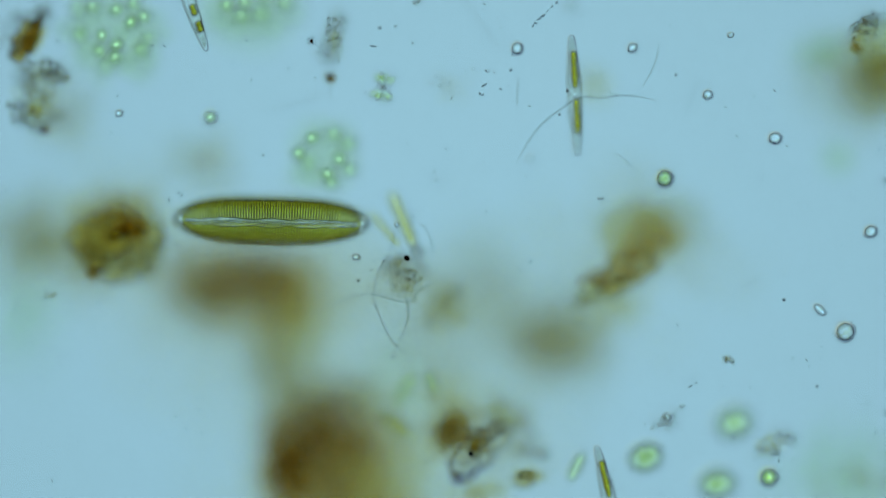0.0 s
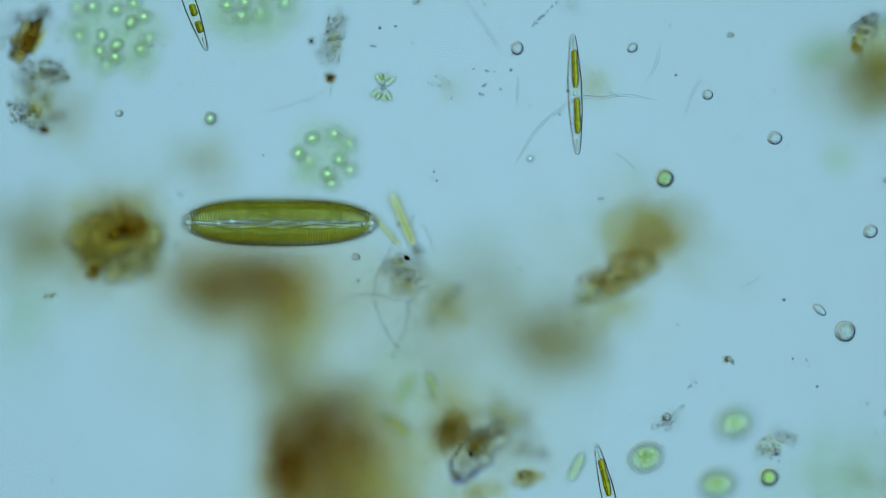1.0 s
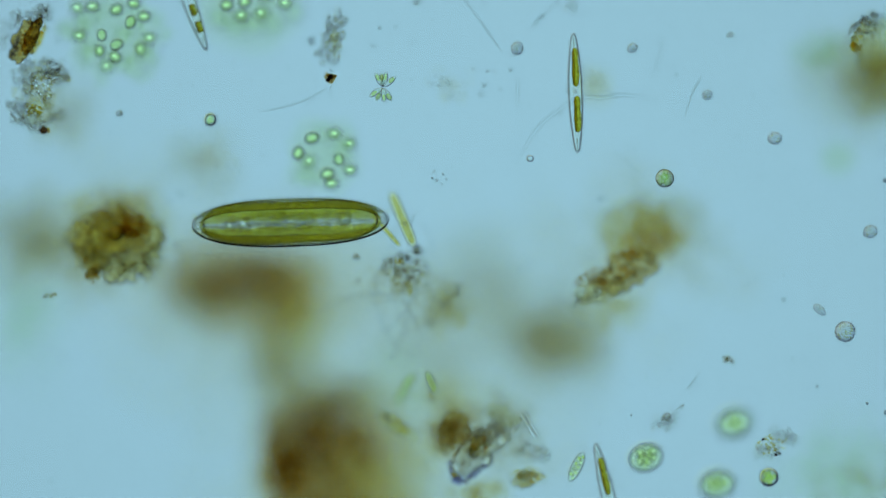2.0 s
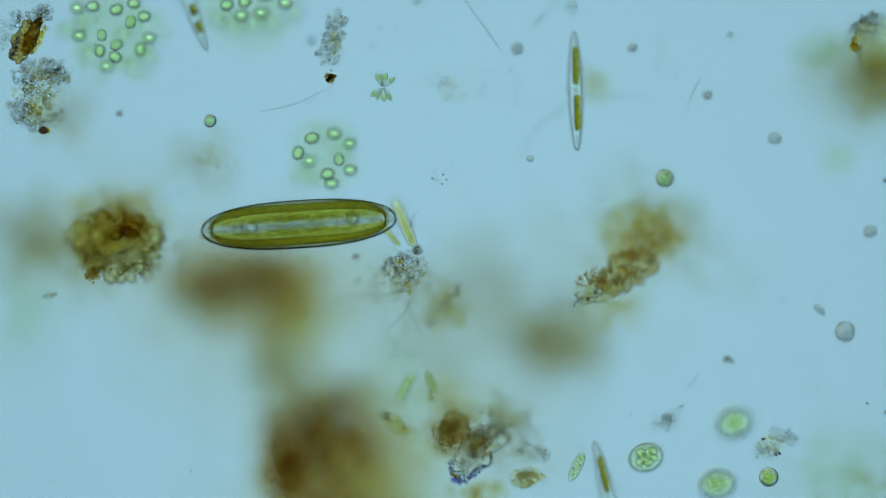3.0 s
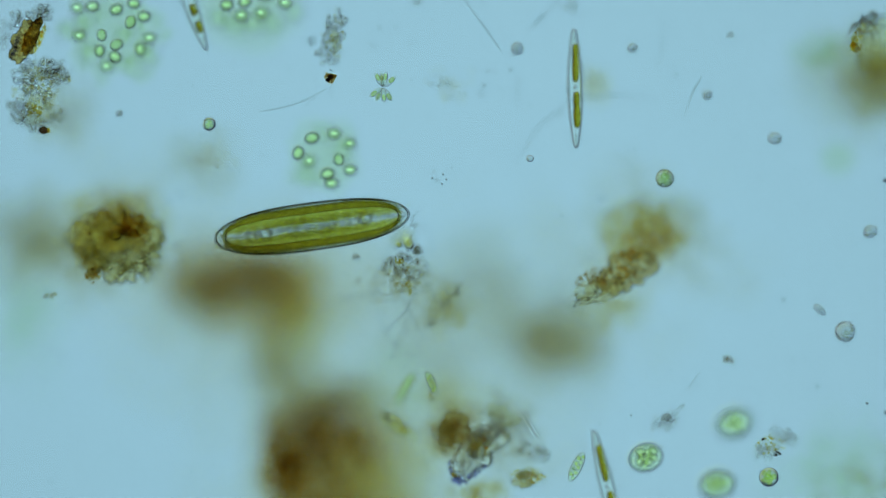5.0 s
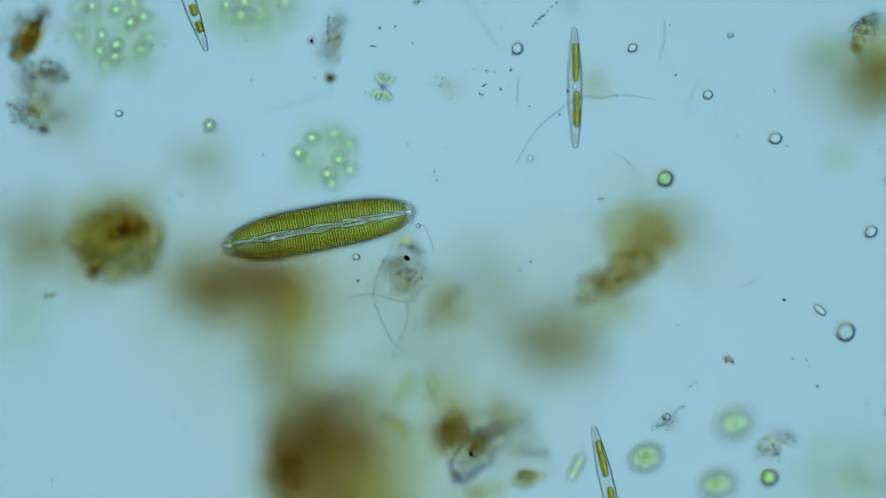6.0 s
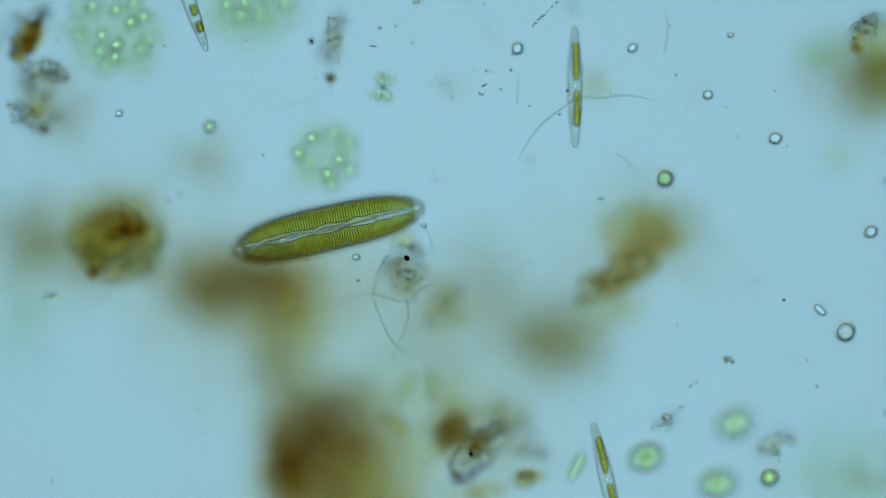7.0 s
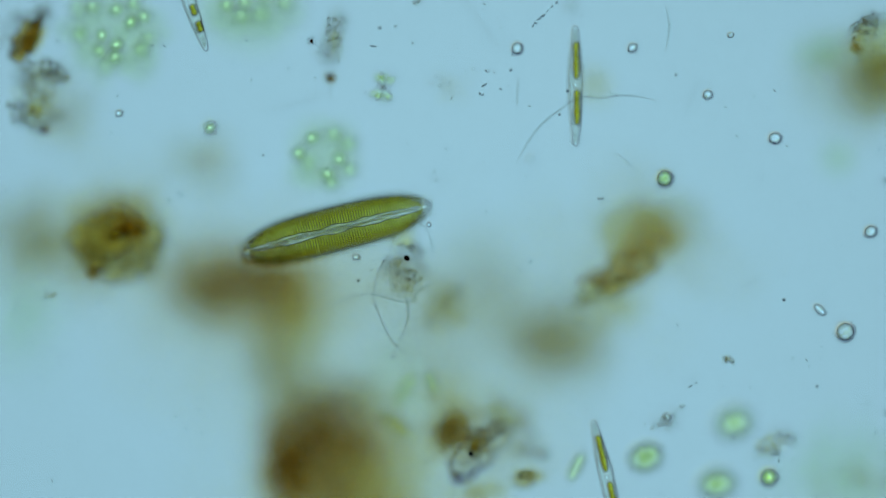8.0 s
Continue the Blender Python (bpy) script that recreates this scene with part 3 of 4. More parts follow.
detritus(720, 600, 60, [
    ("flake", 740, 540, 62, 110, 80, 8, 0, 80, (1.7, 3.7), GREY, 1.2),
    ("flake", 710, 670, 64, 90, 70, 8, 0, 80, (1.7, 3.7), PALE_GREEN, 1.2),
    ("flake", 900, 570, 66, 120, 110, 8, 0, 70, (1.7, 3.7), GREY, 1.2)],
    "wide thin cloud of grey-green matter")
# wide sparse flakes added to lay a brownish haze over the view
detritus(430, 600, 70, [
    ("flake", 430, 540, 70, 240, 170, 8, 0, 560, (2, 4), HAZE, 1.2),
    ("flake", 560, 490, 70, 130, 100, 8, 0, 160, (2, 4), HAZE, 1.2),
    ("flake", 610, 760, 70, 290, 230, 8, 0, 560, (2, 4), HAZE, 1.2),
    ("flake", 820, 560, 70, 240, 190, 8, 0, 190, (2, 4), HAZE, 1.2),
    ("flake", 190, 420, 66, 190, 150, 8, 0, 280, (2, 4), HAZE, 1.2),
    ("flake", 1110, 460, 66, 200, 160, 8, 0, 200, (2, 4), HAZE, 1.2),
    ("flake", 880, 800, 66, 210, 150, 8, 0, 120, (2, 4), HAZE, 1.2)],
    "broad brownish haze made of thin flakes deep in the water")
detritus(55, 425, 58, [("flake", 60, 425, 56, 80, 85, 8, 0, 230, (1.7, 3.7), GREY, 1.2)], "faint grey-blue floc deep in the water")
detritus(60, 600, 60, [("flake", 50, 560, 62, 75, 120, 8, 0, 157, (1.7, 3.7), PALE_GREEN, 1.2)], "faint greenish cloud of loose matter")
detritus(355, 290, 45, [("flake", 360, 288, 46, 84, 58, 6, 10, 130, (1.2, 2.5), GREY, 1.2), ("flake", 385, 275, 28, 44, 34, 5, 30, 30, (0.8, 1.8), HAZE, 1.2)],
         "faint grey-brown floc deep in the water")
detritus(1050, 148, 40, [("flake", 1050, 148, 40, 24, 27, 4, 0, 18, (1.5, 3), OCHRE, 1.2)], "faint yellow-brown fleck beside a slender diatom")
detritus(1540, 120, 28, [
    ("flake", 1550, 130, 50, 80, 85, 9, 0, 192, (1.7, 3.4), GREY, 1.3),
    ("flake", 1570, 130, 46, 60, 75, 7, 0, 140, (1.7, 3.4), OCHRE, 1.3),
    ("flake", 1455, 95, 36, 50, 30, 6, 0, 87, (1.4, 2.7), PALE_GREEN, 1.3),
    ("flake", 1515, 85, 11, 8, 10, 2, 0, 19, (0.48, 1.1), BROWN, 1.2),
    ("grain", 1535, 50, 6, 34, 22, 4, 30, 34, (0.64, 1.4), GRAIN, 2),
    ("crumb", 1520, 60, 13, 9, 26, 2, -25, 34, (0.4, 0.9), GOLDEN, 1.3),
    ("crumb", 1508, 82, 13, 5, 10, 2, 0, 40, (0.4, 1.0), GOLDEN, 1.2),
    ("flake", 1490, 130, 50, 90, 80, 8, 0, 150, (1.4, 3.0), GREY, 1.3),
    ("flake", 1530, 180, 58, 90, 90, 8, 0, 70, (1.4, 3.0), GREY, 1.3),
    ("grain", 1530, 40, 14, 30, 14, 3, 30, 40, (0.4, 1.1), GRAIN, 2.4),
    ("shard", 1555, 85, 18, 44, 50, 4, 0, 1, 0, FLOC_GREY, 1)],
    "grey-brown clump with glassy shreds along its edge")
detritus(70, 120, 10, [
    ("shard", 46, 72, 13, 20, 40, 3.2, -24, 1, 0, AMBER_SHARD, 1),
    ("shard", 58, 62, 11, 11, 34, 2.2, -24, 1, 0, AMBER_SHARD, 1),
    # golden and violet crumbs: colour fringes painted along the shard's two sides
    ("crumb", 72, 68, 14, 5, 34, 2, -24, 70, (0.4, 1.0), GOLDEN, 1.3),
    ("crumb", 28, 84, 14, 7, 26, 2, -24, 50, (0.4, 1.0), VIOLET, 1.3),
    ("crumb", 45, 75, 8, 13, 30, 3, -24, 60, (0.4, 1.0), RUST, 1.3),
    ("grain", 78, 20, 13.5, 20, 14, 4, 0, 60, (0.45, 1.2), GRAIN, 1.4),
    ("grain", 32, 34, 14, 18, 16, 3, 0, 40, (0.45, 1.2), GRAIN, 1.4),
    ("grain", 10, 60, 16, 16, 30, 4, 0, 40, (0.4, 1.1), GRAIN, 1.3),
    ("grain", 80, 132, 14, 50, 30, 3, -15, 150, (0.4, 1.15), GRAIN, 1.5),
    ("grain", 80, 126, 4.5, 44, 22, 3, -10, 150, (0.4, 1.0), GRAIN, 1.5),
    ("grain", 40, 196, 14, 24, 28, 3, 0, 130, (0.4, 1.1), GRAIN, 1.5),
    ("grain", 62, 216, 14, 26, 18, 3, -30, 90, (0.4, 1.1), GRAIN, 1.5),
    ("grain", 100, 208, 14, 24, 13, 3, 20, 80, (0.35, 0.9), GRAIN, 1.5),
    ("grain", 20, 188, 2.5, 12, 9, 2, 0, 28, (0.3, 0.8), GRAIN, 1.3),
    ("grain", 50, 163, 14.4, 5, 5, 1, 0, 3, (1.4, 1.8), GRAIN, 1.0),
    ("flake", 68, 180, 20, 40, 50, 6, 0, 110, (0.6, 1.4), OCHRE, 1.3),
    ("crumb", 62, 196, 9, 14, 12, 4, 0, 20, (0.5, 1.2), GOLDEN, 1.3),
    ("crumb", 80, 135, 16, 46, 30, 4, -15, 70, (0.5, 1.2), OCHRE, 1.3),
    ("shard", 78, 231, 13, 8, 7, 2, 0, 1, 0, DARK_GRAIN, 1),
    ("crumb", 87, 231, 13.4, 3, 6, 1.4, 0, 14, (0.4, 0.8), GOLDEN, 1),
    ("flake", 120, 200, 44, 56, 65, 7, 0, 110, (1.4, 2.7), GREY, 1.2),
    ("grain", 45, 205, 5, 34, 26, 4, 0, 80, (0.4, 1.0), GRAIN, 1.4),
    ("lobe", 58, 205, 15, 46, 30, 4, 0, 2, 0, FLOC_GREY, 1),
    ("grain", 66, 170, 14, 34, 34, 3, 0, 120, (0.4, 1.2), GRAIN, 1.4),
    ("grain", 96, 126, 14, 26, 22, 2, -20, 70, (0.4, 1.3), GRAIN, 1.4),
    ("grain", 40, 130, 14, 20, 30, 2, 0, 60, (0.4, 1.2), GRAIN, 1.4),
    # navy crumbs: bluish fringe colour painted among the grains
    ("crumb", 60, 150, 14, 40, 50, 2, 0, 30, (0.3, 0.7), NAVY, 1.2),
    ("crumb", 92, 124, 13.5, 20, 14, 2, 0, 12, (0.4, 0.9), BLACK, 1.2),
    ("grain", 68, 36, 13.5, 26, 20, 2, 0, 80, (0.4, 1.3), GRAIN, 1.4)],
    "ragged clump of clear grains with an amber shard")
detritus(590, 85, 9, [
    ("grain", 597, 42, 14, 22, 32, 3, 0, 130, (0.35, 1), GRAIN, 1.5),
    ("grain", 584, 88, 14, 22, 36, 3, 0, 150, (0.35, 1.1), GRAIN, 1.5),
    ("grain", 590, 68, 5, 18, 48, 4, 0, 150, (0.3, 0.9), GRAIN, 1.4),
    ("grain", 562, 92, 14.3, 4, 8, 1, -30, 5, (0.96, 1.3), GRAIN, 1.6),
    ("crumb", 592, 66, 15, 18, 44, 4, 0, 50, (0.3, 1.0), OCHRE, 1.2),
    ("flake", 586, 138, 11, 10, 10, 3, 0, 40, (0.6, 1.4), DARK_BROWN, 1),
    ("flake", 584, 138, 12, 7, 7, 2, 0, 8, (0.6, 1.2), BLACK, 1),
    ("lobe", 590, 75, 15, 18, 44, 3, 0, 2, 0, FLOC_GREY, 1)],
    "upright clump of clear grains with a dark brown knot")
detritus(715, 475, 8, [
    ("grain", 715, 482, 14.5, 48, 34, 3, 0, 200, (0.3, 0.95), GRAIN, 1.3),
    ("grain", 738, 442, 14, 10, 10, 2, 0, 44, (0.4, 0.9), GRAIN, 1.2),
    ("grain", 722, 486, 4, 26, 16, 4, -20, 70, (0.3, 0.9), GRAIN, 1.3),
    ("grain", 722, 516, 14.3, 18, 14, 3, 0, 40, (0.3, 0.86), GRAIN, 1.2),
    ("grain", 700, 470, 14.3, 26, 18, 3, 0, 50, (0.3, 0.86), GRAIN, 1.2),
    ("crumb", 706, 462, 12, 8, 6, 2, 0, 24, (0.42, 0.9), OCHRE, 1.2),
    ("crumb", 718, 486, 14, 34, 24, 3, 0, 46, (0.3, 0.8), OCHRE, 1.2),
    ("flake", 715, 490, 24, 60, 50, 5, 0, 90, (0.6, 1.6), GREY, 1.2),
    ("crumb", 715, 486, 14, 38, 26, 2, 0, 16, (0.4, 0.7), DARK_BROWN, 1.1),
    ("grain", 716, 470, 14, 40, 30, 2, 0, 70, (0.6, 1.3), GRAIN, 1.2),
    ("grain", 738, 441, 14, 9, 9, 2, 0, 20, (0.6, 1.2), GRAIN, 1.1),
    ("crumb", 712, 476, 13, 40, 34, 1.5, 0, 10, (0.4, 0.8), BLACK, 1.0),
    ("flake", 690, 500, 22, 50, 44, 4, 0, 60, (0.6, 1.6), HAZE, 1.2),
    ("crumb", 722, 510, 13.5, 10, 12, 2, 0, 26, (0.4, 0.9), OCHRE, 1.2)],
    "loose greyish floc of fine grains")
detritus(790, 530, 18, [
    ("crumb", 785, 540, 34, 48, 52, 6, 0, 80, (1, 2.2), GREY, 1.2),
    ("flake", 790, 550, 30, 50, 45, 6, 0, 50, (1, 2.2), OCHRE, 1.2),
    ("grain", 808, 512, 14.3, 11, 14, 3, 0, 30, (0.32, 0.86), GRAIN, 1.2),
    ("grain", 762, 568, 14.3, 9, 14, 3, 0, 30, (0.32, 0.86), GRAIN, 1.2),
    ("grain", 786, 535, 15.3, 14, 12, 3, 0, 20, (0.32, 0.86), GRAIN, 1.2)],
    "olive-grey floc with pale grains")
detritus(860, 790, 12, [
    ("crumb", 806, 760, 32, 58, 50, 8, 20, 170, (0.9, 2.2), BROWN, 1.2),
    ("crumb", 800, 758, 30, 58, 52, 8, 20, 150, (0.9, 2.2), GREY, 1.2),
    ("crumb", 808, 775, 15, 36, 30, 4, 20, 60, (0.5, 1.2), GREY, 1.4),
    ("grain", 790, 770, 15, 34, 30, 3, 0, 60, (0.3, 1.0), GRAIN, 2.2),
    ("grain", 862, 775, 14.5, 46, 26, 3, 42, 160, (0.35, 1.2), GRAIN, 1.6),
    ("grain", 830, 820, 15.0, 40, 17, 2, 40, 120, (0.35, 1.1), GRAIN, 1.6),
    ("crumb", 852, 780, 22, 56, 34, 6, 44, 26, (0.6, 1.6), GREY, 1.3),
    ("crumb", 850, 788, 12, 30, 20, 5, 50, 70, (0.35, 0.8), GOLDEN, 1.2),
    ("crumb", 858, 777, 12, 5, 4, 1.5, 0, 14, (0.4, 0.8), RUST, 1.2),
    ("crumb", 860, 792, 12, 4, 3, 1.5, 0, 10, (0.4, 0.8), RUST, 1.2),
    # violet crumbs paint the blue fringe along the crystal's lower edges
    ("crumb", 808, 850, 16, 15, 6, 3, -25, 70, (0.4, 0.8), VIOLET, 1.2),
    ("crumb", 835, 838, 16, 30, 4, 3, 35, 60, (0.3, 0.7), VIOLET, 1.2),
    ("crumb", 805, 842, 14, 9, 4, 2, -30, 24, (0.4, 0.8), GOLDEN, 1.2),
    ("flake", 833, 803, 1.4, 3, 2.4, 0.8, 0, 12, (0.5, 0.9), BLACK, 1.1),
    ("flake", 825, 792, 1.4, 1, 1, 0.4, 0, 3, (0.4, 0.5), BLACK, 1.1),
    ("grain", 870, 765, 5, 44, 22, 3, 42, 90, (0.35, 1.0), GRAIN, 1.6),
    ("grain", 836, 798, 3.4, 16, 14, 2, 0, 40, (0.3, 0.7), GRAIN, 1.2),
    ("crumb", 842, 788, 4, 12, 12, 2, 0, 40, (0.3, 0.6), GOLDEN, 1.2),
    ("crumb", 905, 750, 30, 70, 46, 8, -50, 150, (0.9, 2.2), GREY, 1.3),
    ("grain", 885, 740, 18, 44, 22, 4, -40, 60, (0.4, 1.1), GRAIN, 1.8),
    ("grain", 945, 800, 14.3, 32, 16, 3, -20, 90, (0.4, 1.1), GRAIN, 1.5),
    ("flake", 880, 800, 40, 90, 60, 6, 0, 60, (1.4, 2.7), GREY, 1.2),
    ("crumb", 800, 766, 18, 40, 32, 5, 20, 80, (0.5, 1.4), DARK_BROWN, 1.4),
    ("shard", 806, 758, 15, 28, 26, 4, 20, 1, 0, FLOC_BROWN, 1),
    ("shard", 790, 768, 14, 16, 22, 3, -10, 1, 0, FLOC_BROWN, 1),
    ("shard", 888, 736, 16, 30, 16, 3, -30, 1, 0, FLOC_GREY, 1),
    ("grain", 838, 796, 3.0, 17, 18, 2, 40, 60, (0.4, 1.0), GRAIN, 1.3),
    ("crumb", 842, 790, 3.2, 10, 12, 2, 40, 30, (0.4, 0.8), GOLDEN, 1.3),
    ("grain", 930, 842, 3.2, 24, 10, 2, 0, 40, (0.4, 0.9), GRAIN, 1.3),
    ("grain", 846, 776, 14.2, 22, 22, 2, 0, 60, (0.5, 1.4), GRAIN, 1.2),
    # navy crumbs: the same painted fringe, nearer the plane of sharpness
    ("crumb", 812, 846, 14.5, 20, 5, 1.5, -28, 30, (0.3, 0.7), NAVY, 1.4),
    ("crumb", 846, 836, 14.5, 26, 4, 1.5, 36, 30, (0.3, 0.7), NAVY, 1.4),
    ("crumb", 797, 826, 14.5, 4, 14, 1.5, 5, 30, (0.3, 0.7), NAVY, 1.4)],
    "jumbled clump of mineral splinters and brown flakes")
detritus(935, 845, 11, [
    ("crumb", 934, 842, 14, 32, 16, 3, 0, 130, (0.3, 0.8), GOLDEN, 1.2),
    ("crumb", 930, 838, 10, 26, 12, 4, 0, 20, (0.42, 1.0), OCHRE, 1.2),
    ("crumb", 944, 846, 12, 16, 8, 2, 0, 8, (0.42, 0.96), RUST, 1.2),
    ("grain", 930, 852, 14.3, 40, 12, 2, 0, 90, (0.35, 0.8), GRAIN, 1.3),
    ("grain", 936, 840, 8, 26, 10, 6, 0, 50, (0.35, 0.8), GRAIN, 1.3),
    ("flake", 850, 872, 30, 55, 24, 5, 0, 50, (1.5, 3), OCHRE, 1.2),
    ("lobe", 930, 845, 14, 32, 17, 3, 0, 4, 0, FLOC, 1)],
    "golden-yellow granular flake of decaying matter")
detritus(1185, 745, 10, [("grain", 1178, 746, 14, 34, 20, 3, 30, 70, (0.35, 0.95), PALE_GRAIN, 1.4), ("grain", 1172, 750, 4, 22, 16, 2.5, 30, 50, (0.35, 0.9), PALE_GRAIN, 1.4), ("grain", 1190, 738, 13, 14, 14, 2, 30, 12, (0.9, 1.4), PALE_GRAIN, 1.2), ("grain", 1175, 740, 7, 8, 7, 3, 0, 10, (0.64, 1.2), PALE_GRAIN, 1.2),
                         ("grain", 1205, 722, 8, 14, 9, 2, 40, 17, (0.28, 0.72), PALE_GRAIN, 1.2)],
         "cluster of colourless bacteria-sized grains")
detritus(1375, 788, 10, [
    ("grain", 1390, 772, 14, 28, 16, 3, -20, 60, (0.4, 1.1), PALE_GRAIN, 1.6),
    ("grain", 1392, 774, 5, 26, 14, 3, -20, 44, (0.4, 1.0), PALE_GRAIN, 1.6),
    ("grain", 1355, 795, 14, 22, 22, 3, 0, 54, (0.4, 1.1), PALE_GRAIN, 1.6),
    ("grain", 1358, 795, 5, 22, 20, 3, 0, 44, (0.4, 1.0), PALE_GRAIN, 1.6),
    ("crumb", 1365, 788, 9, 30, 22, 5, 0, 40, (0.3, 0.8), GOLDEN, 1.3),
    ("flake", 1368, 785, 11, 26, 20, 3, 0, 19, (0.3, 0.72), OCHRE, 1.2),
    ("flake", 1375, 803, 11, 6, 5, 2, 0, 8, (0.48, 0.96), BLACK, 1.1),
    ("flake", 1350, 778, 11, 4, 4, 2, 0, 6, (0.42, 0.78), BLACK, 1.1)],
    "small ragged clump of yellowish and dark grains")
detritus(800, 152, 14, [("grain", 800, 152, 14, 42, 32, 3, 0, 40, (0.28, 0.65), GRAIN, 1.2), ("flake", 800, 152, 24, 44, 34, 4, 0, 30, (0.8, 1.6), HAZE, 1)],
         "faint colourless floc with scattered grains")
detritus(88, 523, 8, [("grain", 88, 523, 7, 14, 10, 2, 0, 34, (0.32, 0.79), GRAIN, 1.2), ("flake", 90, 525, 9, 13, 9, 2, 0, 12, (0.3, 0.72), OCHRE, 1.2)],
         "little granular lump of yellowish matter")
detritus(1288, 637, 3, [("grain", 1288, 637, 2.4, 14, 7, 1.2, -30, 20, (0.4, 0.9), GRAIN, 2.2), ("crumb", 1284, 634, 5, 8, 5, 1.5, -30, 8, (0.4, 0.8), GREY, 1.4)], "small heap of glassy chips")
detritus(1012, 12, 12, [("grain", 1010, 14, 14.3, 16, 14, 2, 0, 34, (0.28, 0.72), GRAIN, 2.0)], "tiny cluster of glassy needles and grains")
detritus(738, 4, 2, [("grain", 738, 3, 2, 10, 7, 1.5, 0, 23, (0.32, 0.72), GRAIN, 1.2)], "tiny cluster of colourless beads")
detritus(105, 630, 11, [("grain", 110, 630, 13.8, 30, 18, 2, 0, 23, (0.24, 0.58), GRAIN, 1.3)], "loose scatter of clear tiny grains")
detritus(1490, 830, 52, [
    ("flake", 1500, 838, 46, 140, 100, 8, 0, 400, (1.4, 3.1), PALE_GREEN, 1.2),
    ("flake", 1530, 850, 34, 90, 60, 8, 0, 60, (1.2, 2.6), GREY, 1.2),
    ("flake", 1480, 860, 28, 80, 45, 6, 0, 40, (1.2, 2.6), PALE_GREEN, 1.2)],
    "large pale green hazy floc")


# ---- single cells ----
def loose_cell(gx, gy, z, r, long, turn, label, mat=CELL, plastid=CELL_PLASTID, seed=0):
    ob = thing("algal_cell", at(gx, gy, z), label, "algal cell", "loose cells", turn)
    part("wall", mesh_of("wall", *lump(r * long, r, r, 0.03, 4, 4, seed), mat), ob)
    draw, many = np.random.RandomState(seed + 50), 7 if r < 6 else 10
    for i in range(many):
        a, far = 2.4 * i + seed, 0.62 * ((i + 0.3) / many) ** 0.5
        g = 0.27 * draw.uniform(0.8, 1.15)
        me = mesh_of("plastid", *lump(r * g * 1.2, r * g, r * g * 0.8, 0.35, 1.5, 3, seed + i), plastid)
        part("plastid", me, ob, "bright green plastid", Matrix.Translation((far * r * long * math.cos(a) * UM, far * r * math.sin(a) * UM, draw.uniform(-0.3, 0.3) * r * UM)) @ pose(0, 0, 0, 0, 0, 50 * i))
    tagged(part("granules", mesh_of("granules", *chips(14, (r * long * 0.7, r * 0.7, r * 0.5), (0.25, 0.5), seed + 9, soft=False), GRANULE), ob), kind="stuff")
    return ob


def clear_cell(gx, gy, z, r, long, turn, label, seed=0, mat=GHOST):
    ob = thing("colourless_cell", at(gx, gy, z), label, "cell", "colourless cells", turn)
    part("wall", mesh_of("wall", *lump(r * long, r, r, 0.04, 3, 3, seed), mat), ob)
    tagged(part("granules", mesh_of("granules", *chips(int(3 + 1.5 * r * r + (60 if r > 5 else 0)), (r * long * 0.85, r * 0.85, r * 0.5), (0.25, 0.6), seed + 3, soft=False), GRANULE), ob), kind="stuff")
    return ob


ROUND_CELL = loose_cell(372, 209, 13.4, 3.4, 1.05, 80, "small round green cell drifting slowly", mat=ROUND_WALL, seed=1)
loose_cell(1176, 316, 8.5, 4.9, 1.0, 0, "round green cell with a dark rim", mat=ROUND_WALL, seed=2)
loose_cell(1360, 844, 12.6, 5.1, 1.0, 0, "round grass-green cell beside dark grains", mat=ROUND_WALL, plastid=GRASS, seed=3)
loose_cell(1142, 809, 18.5, 7.6, 1.22, 20, "plump oval cell full of green plastids", mat=LARGE_CELL, plastid=BRIGHT_PLASTID, seed=4)
loose_cell(1298, 748, 30, 7.8, 1.25, 15, "hazy oval green cell deep in the water", mat=LARGE_CELL, plastid=BRIGHT_PLASTID, seed=5)
loose_cell(1268, 856, 25, 7.8, 1.25, 10, "hazy oval green cell deep in the water", mat=LARGE_CELL, plastid=BRIGHT_PLASTID, seed=6)
loose_cell(1480, 281, 36, 9.5, 1.0, 0, "pale round green cell far above the slide", mat=JELLY, plastid=PALE_JELLY, seed=7)
for gx, gy, z, r, long, turn in ((915, 86, 5.0, 3.5, 1.05, 80), (1119, 85, 5, 2.6, 1.2, 30), (1252, 168, 4.4, 2.8, 1.05, 0), (1371, 245, 4.8, 3.6, 1.1, 0),
                                 (1540, 410, 5, 3.6, 1.1, 20), (1495, 587, 5.6, 5.6, 1.0, 0), (1450, 548, 4.8, 2.3, 1.9, -42), 
                                 (211, 201, 4, 2.0, 1.15, 0), (630, 455, 3.6, 1.9, 1.2, -15), (1293, 62, -0.1, 1.8, 1.1, 0), (938, 281, 10, 1.8, 1.1, 0)):
    clear_cell(gx, gy, z + 1.2, r, long, turn, "spindle-shaped colourless cell with a bright rim" if long > 1.5 else "small colourless round cell with a dark rim", int(gx))


detritus(704, 752, 15, [("shard", 696, 746, 16, 28, 12, 3, -35, 1, 0, HUSK, 1), ("shard", 716, 762, 17, 26, 11, 3, -30, 1, 0, HUSK, 1),
                        ("grain", 682, 736, 13, 8, 8, 2, -35, 14, (0.5, 1.3), GRAIN, 1.8), ("grain", 704, 752, 14, 34, 12, 2, -35, 40, (0.4, 1.0), GRANULE, 1.8),
                        ("flake", 704, 752, 24, 36, 16, 3, -35, 6, (0.8, 1.6), OCHRE, 1.3)],
         "empty ragged spindle-shaped husk of a dead cell", "dead cell")
clear_cell(1180, 738, 6.5, 2.4, 1.0, 0, "bright round bead beside a cluster of grains", 79)
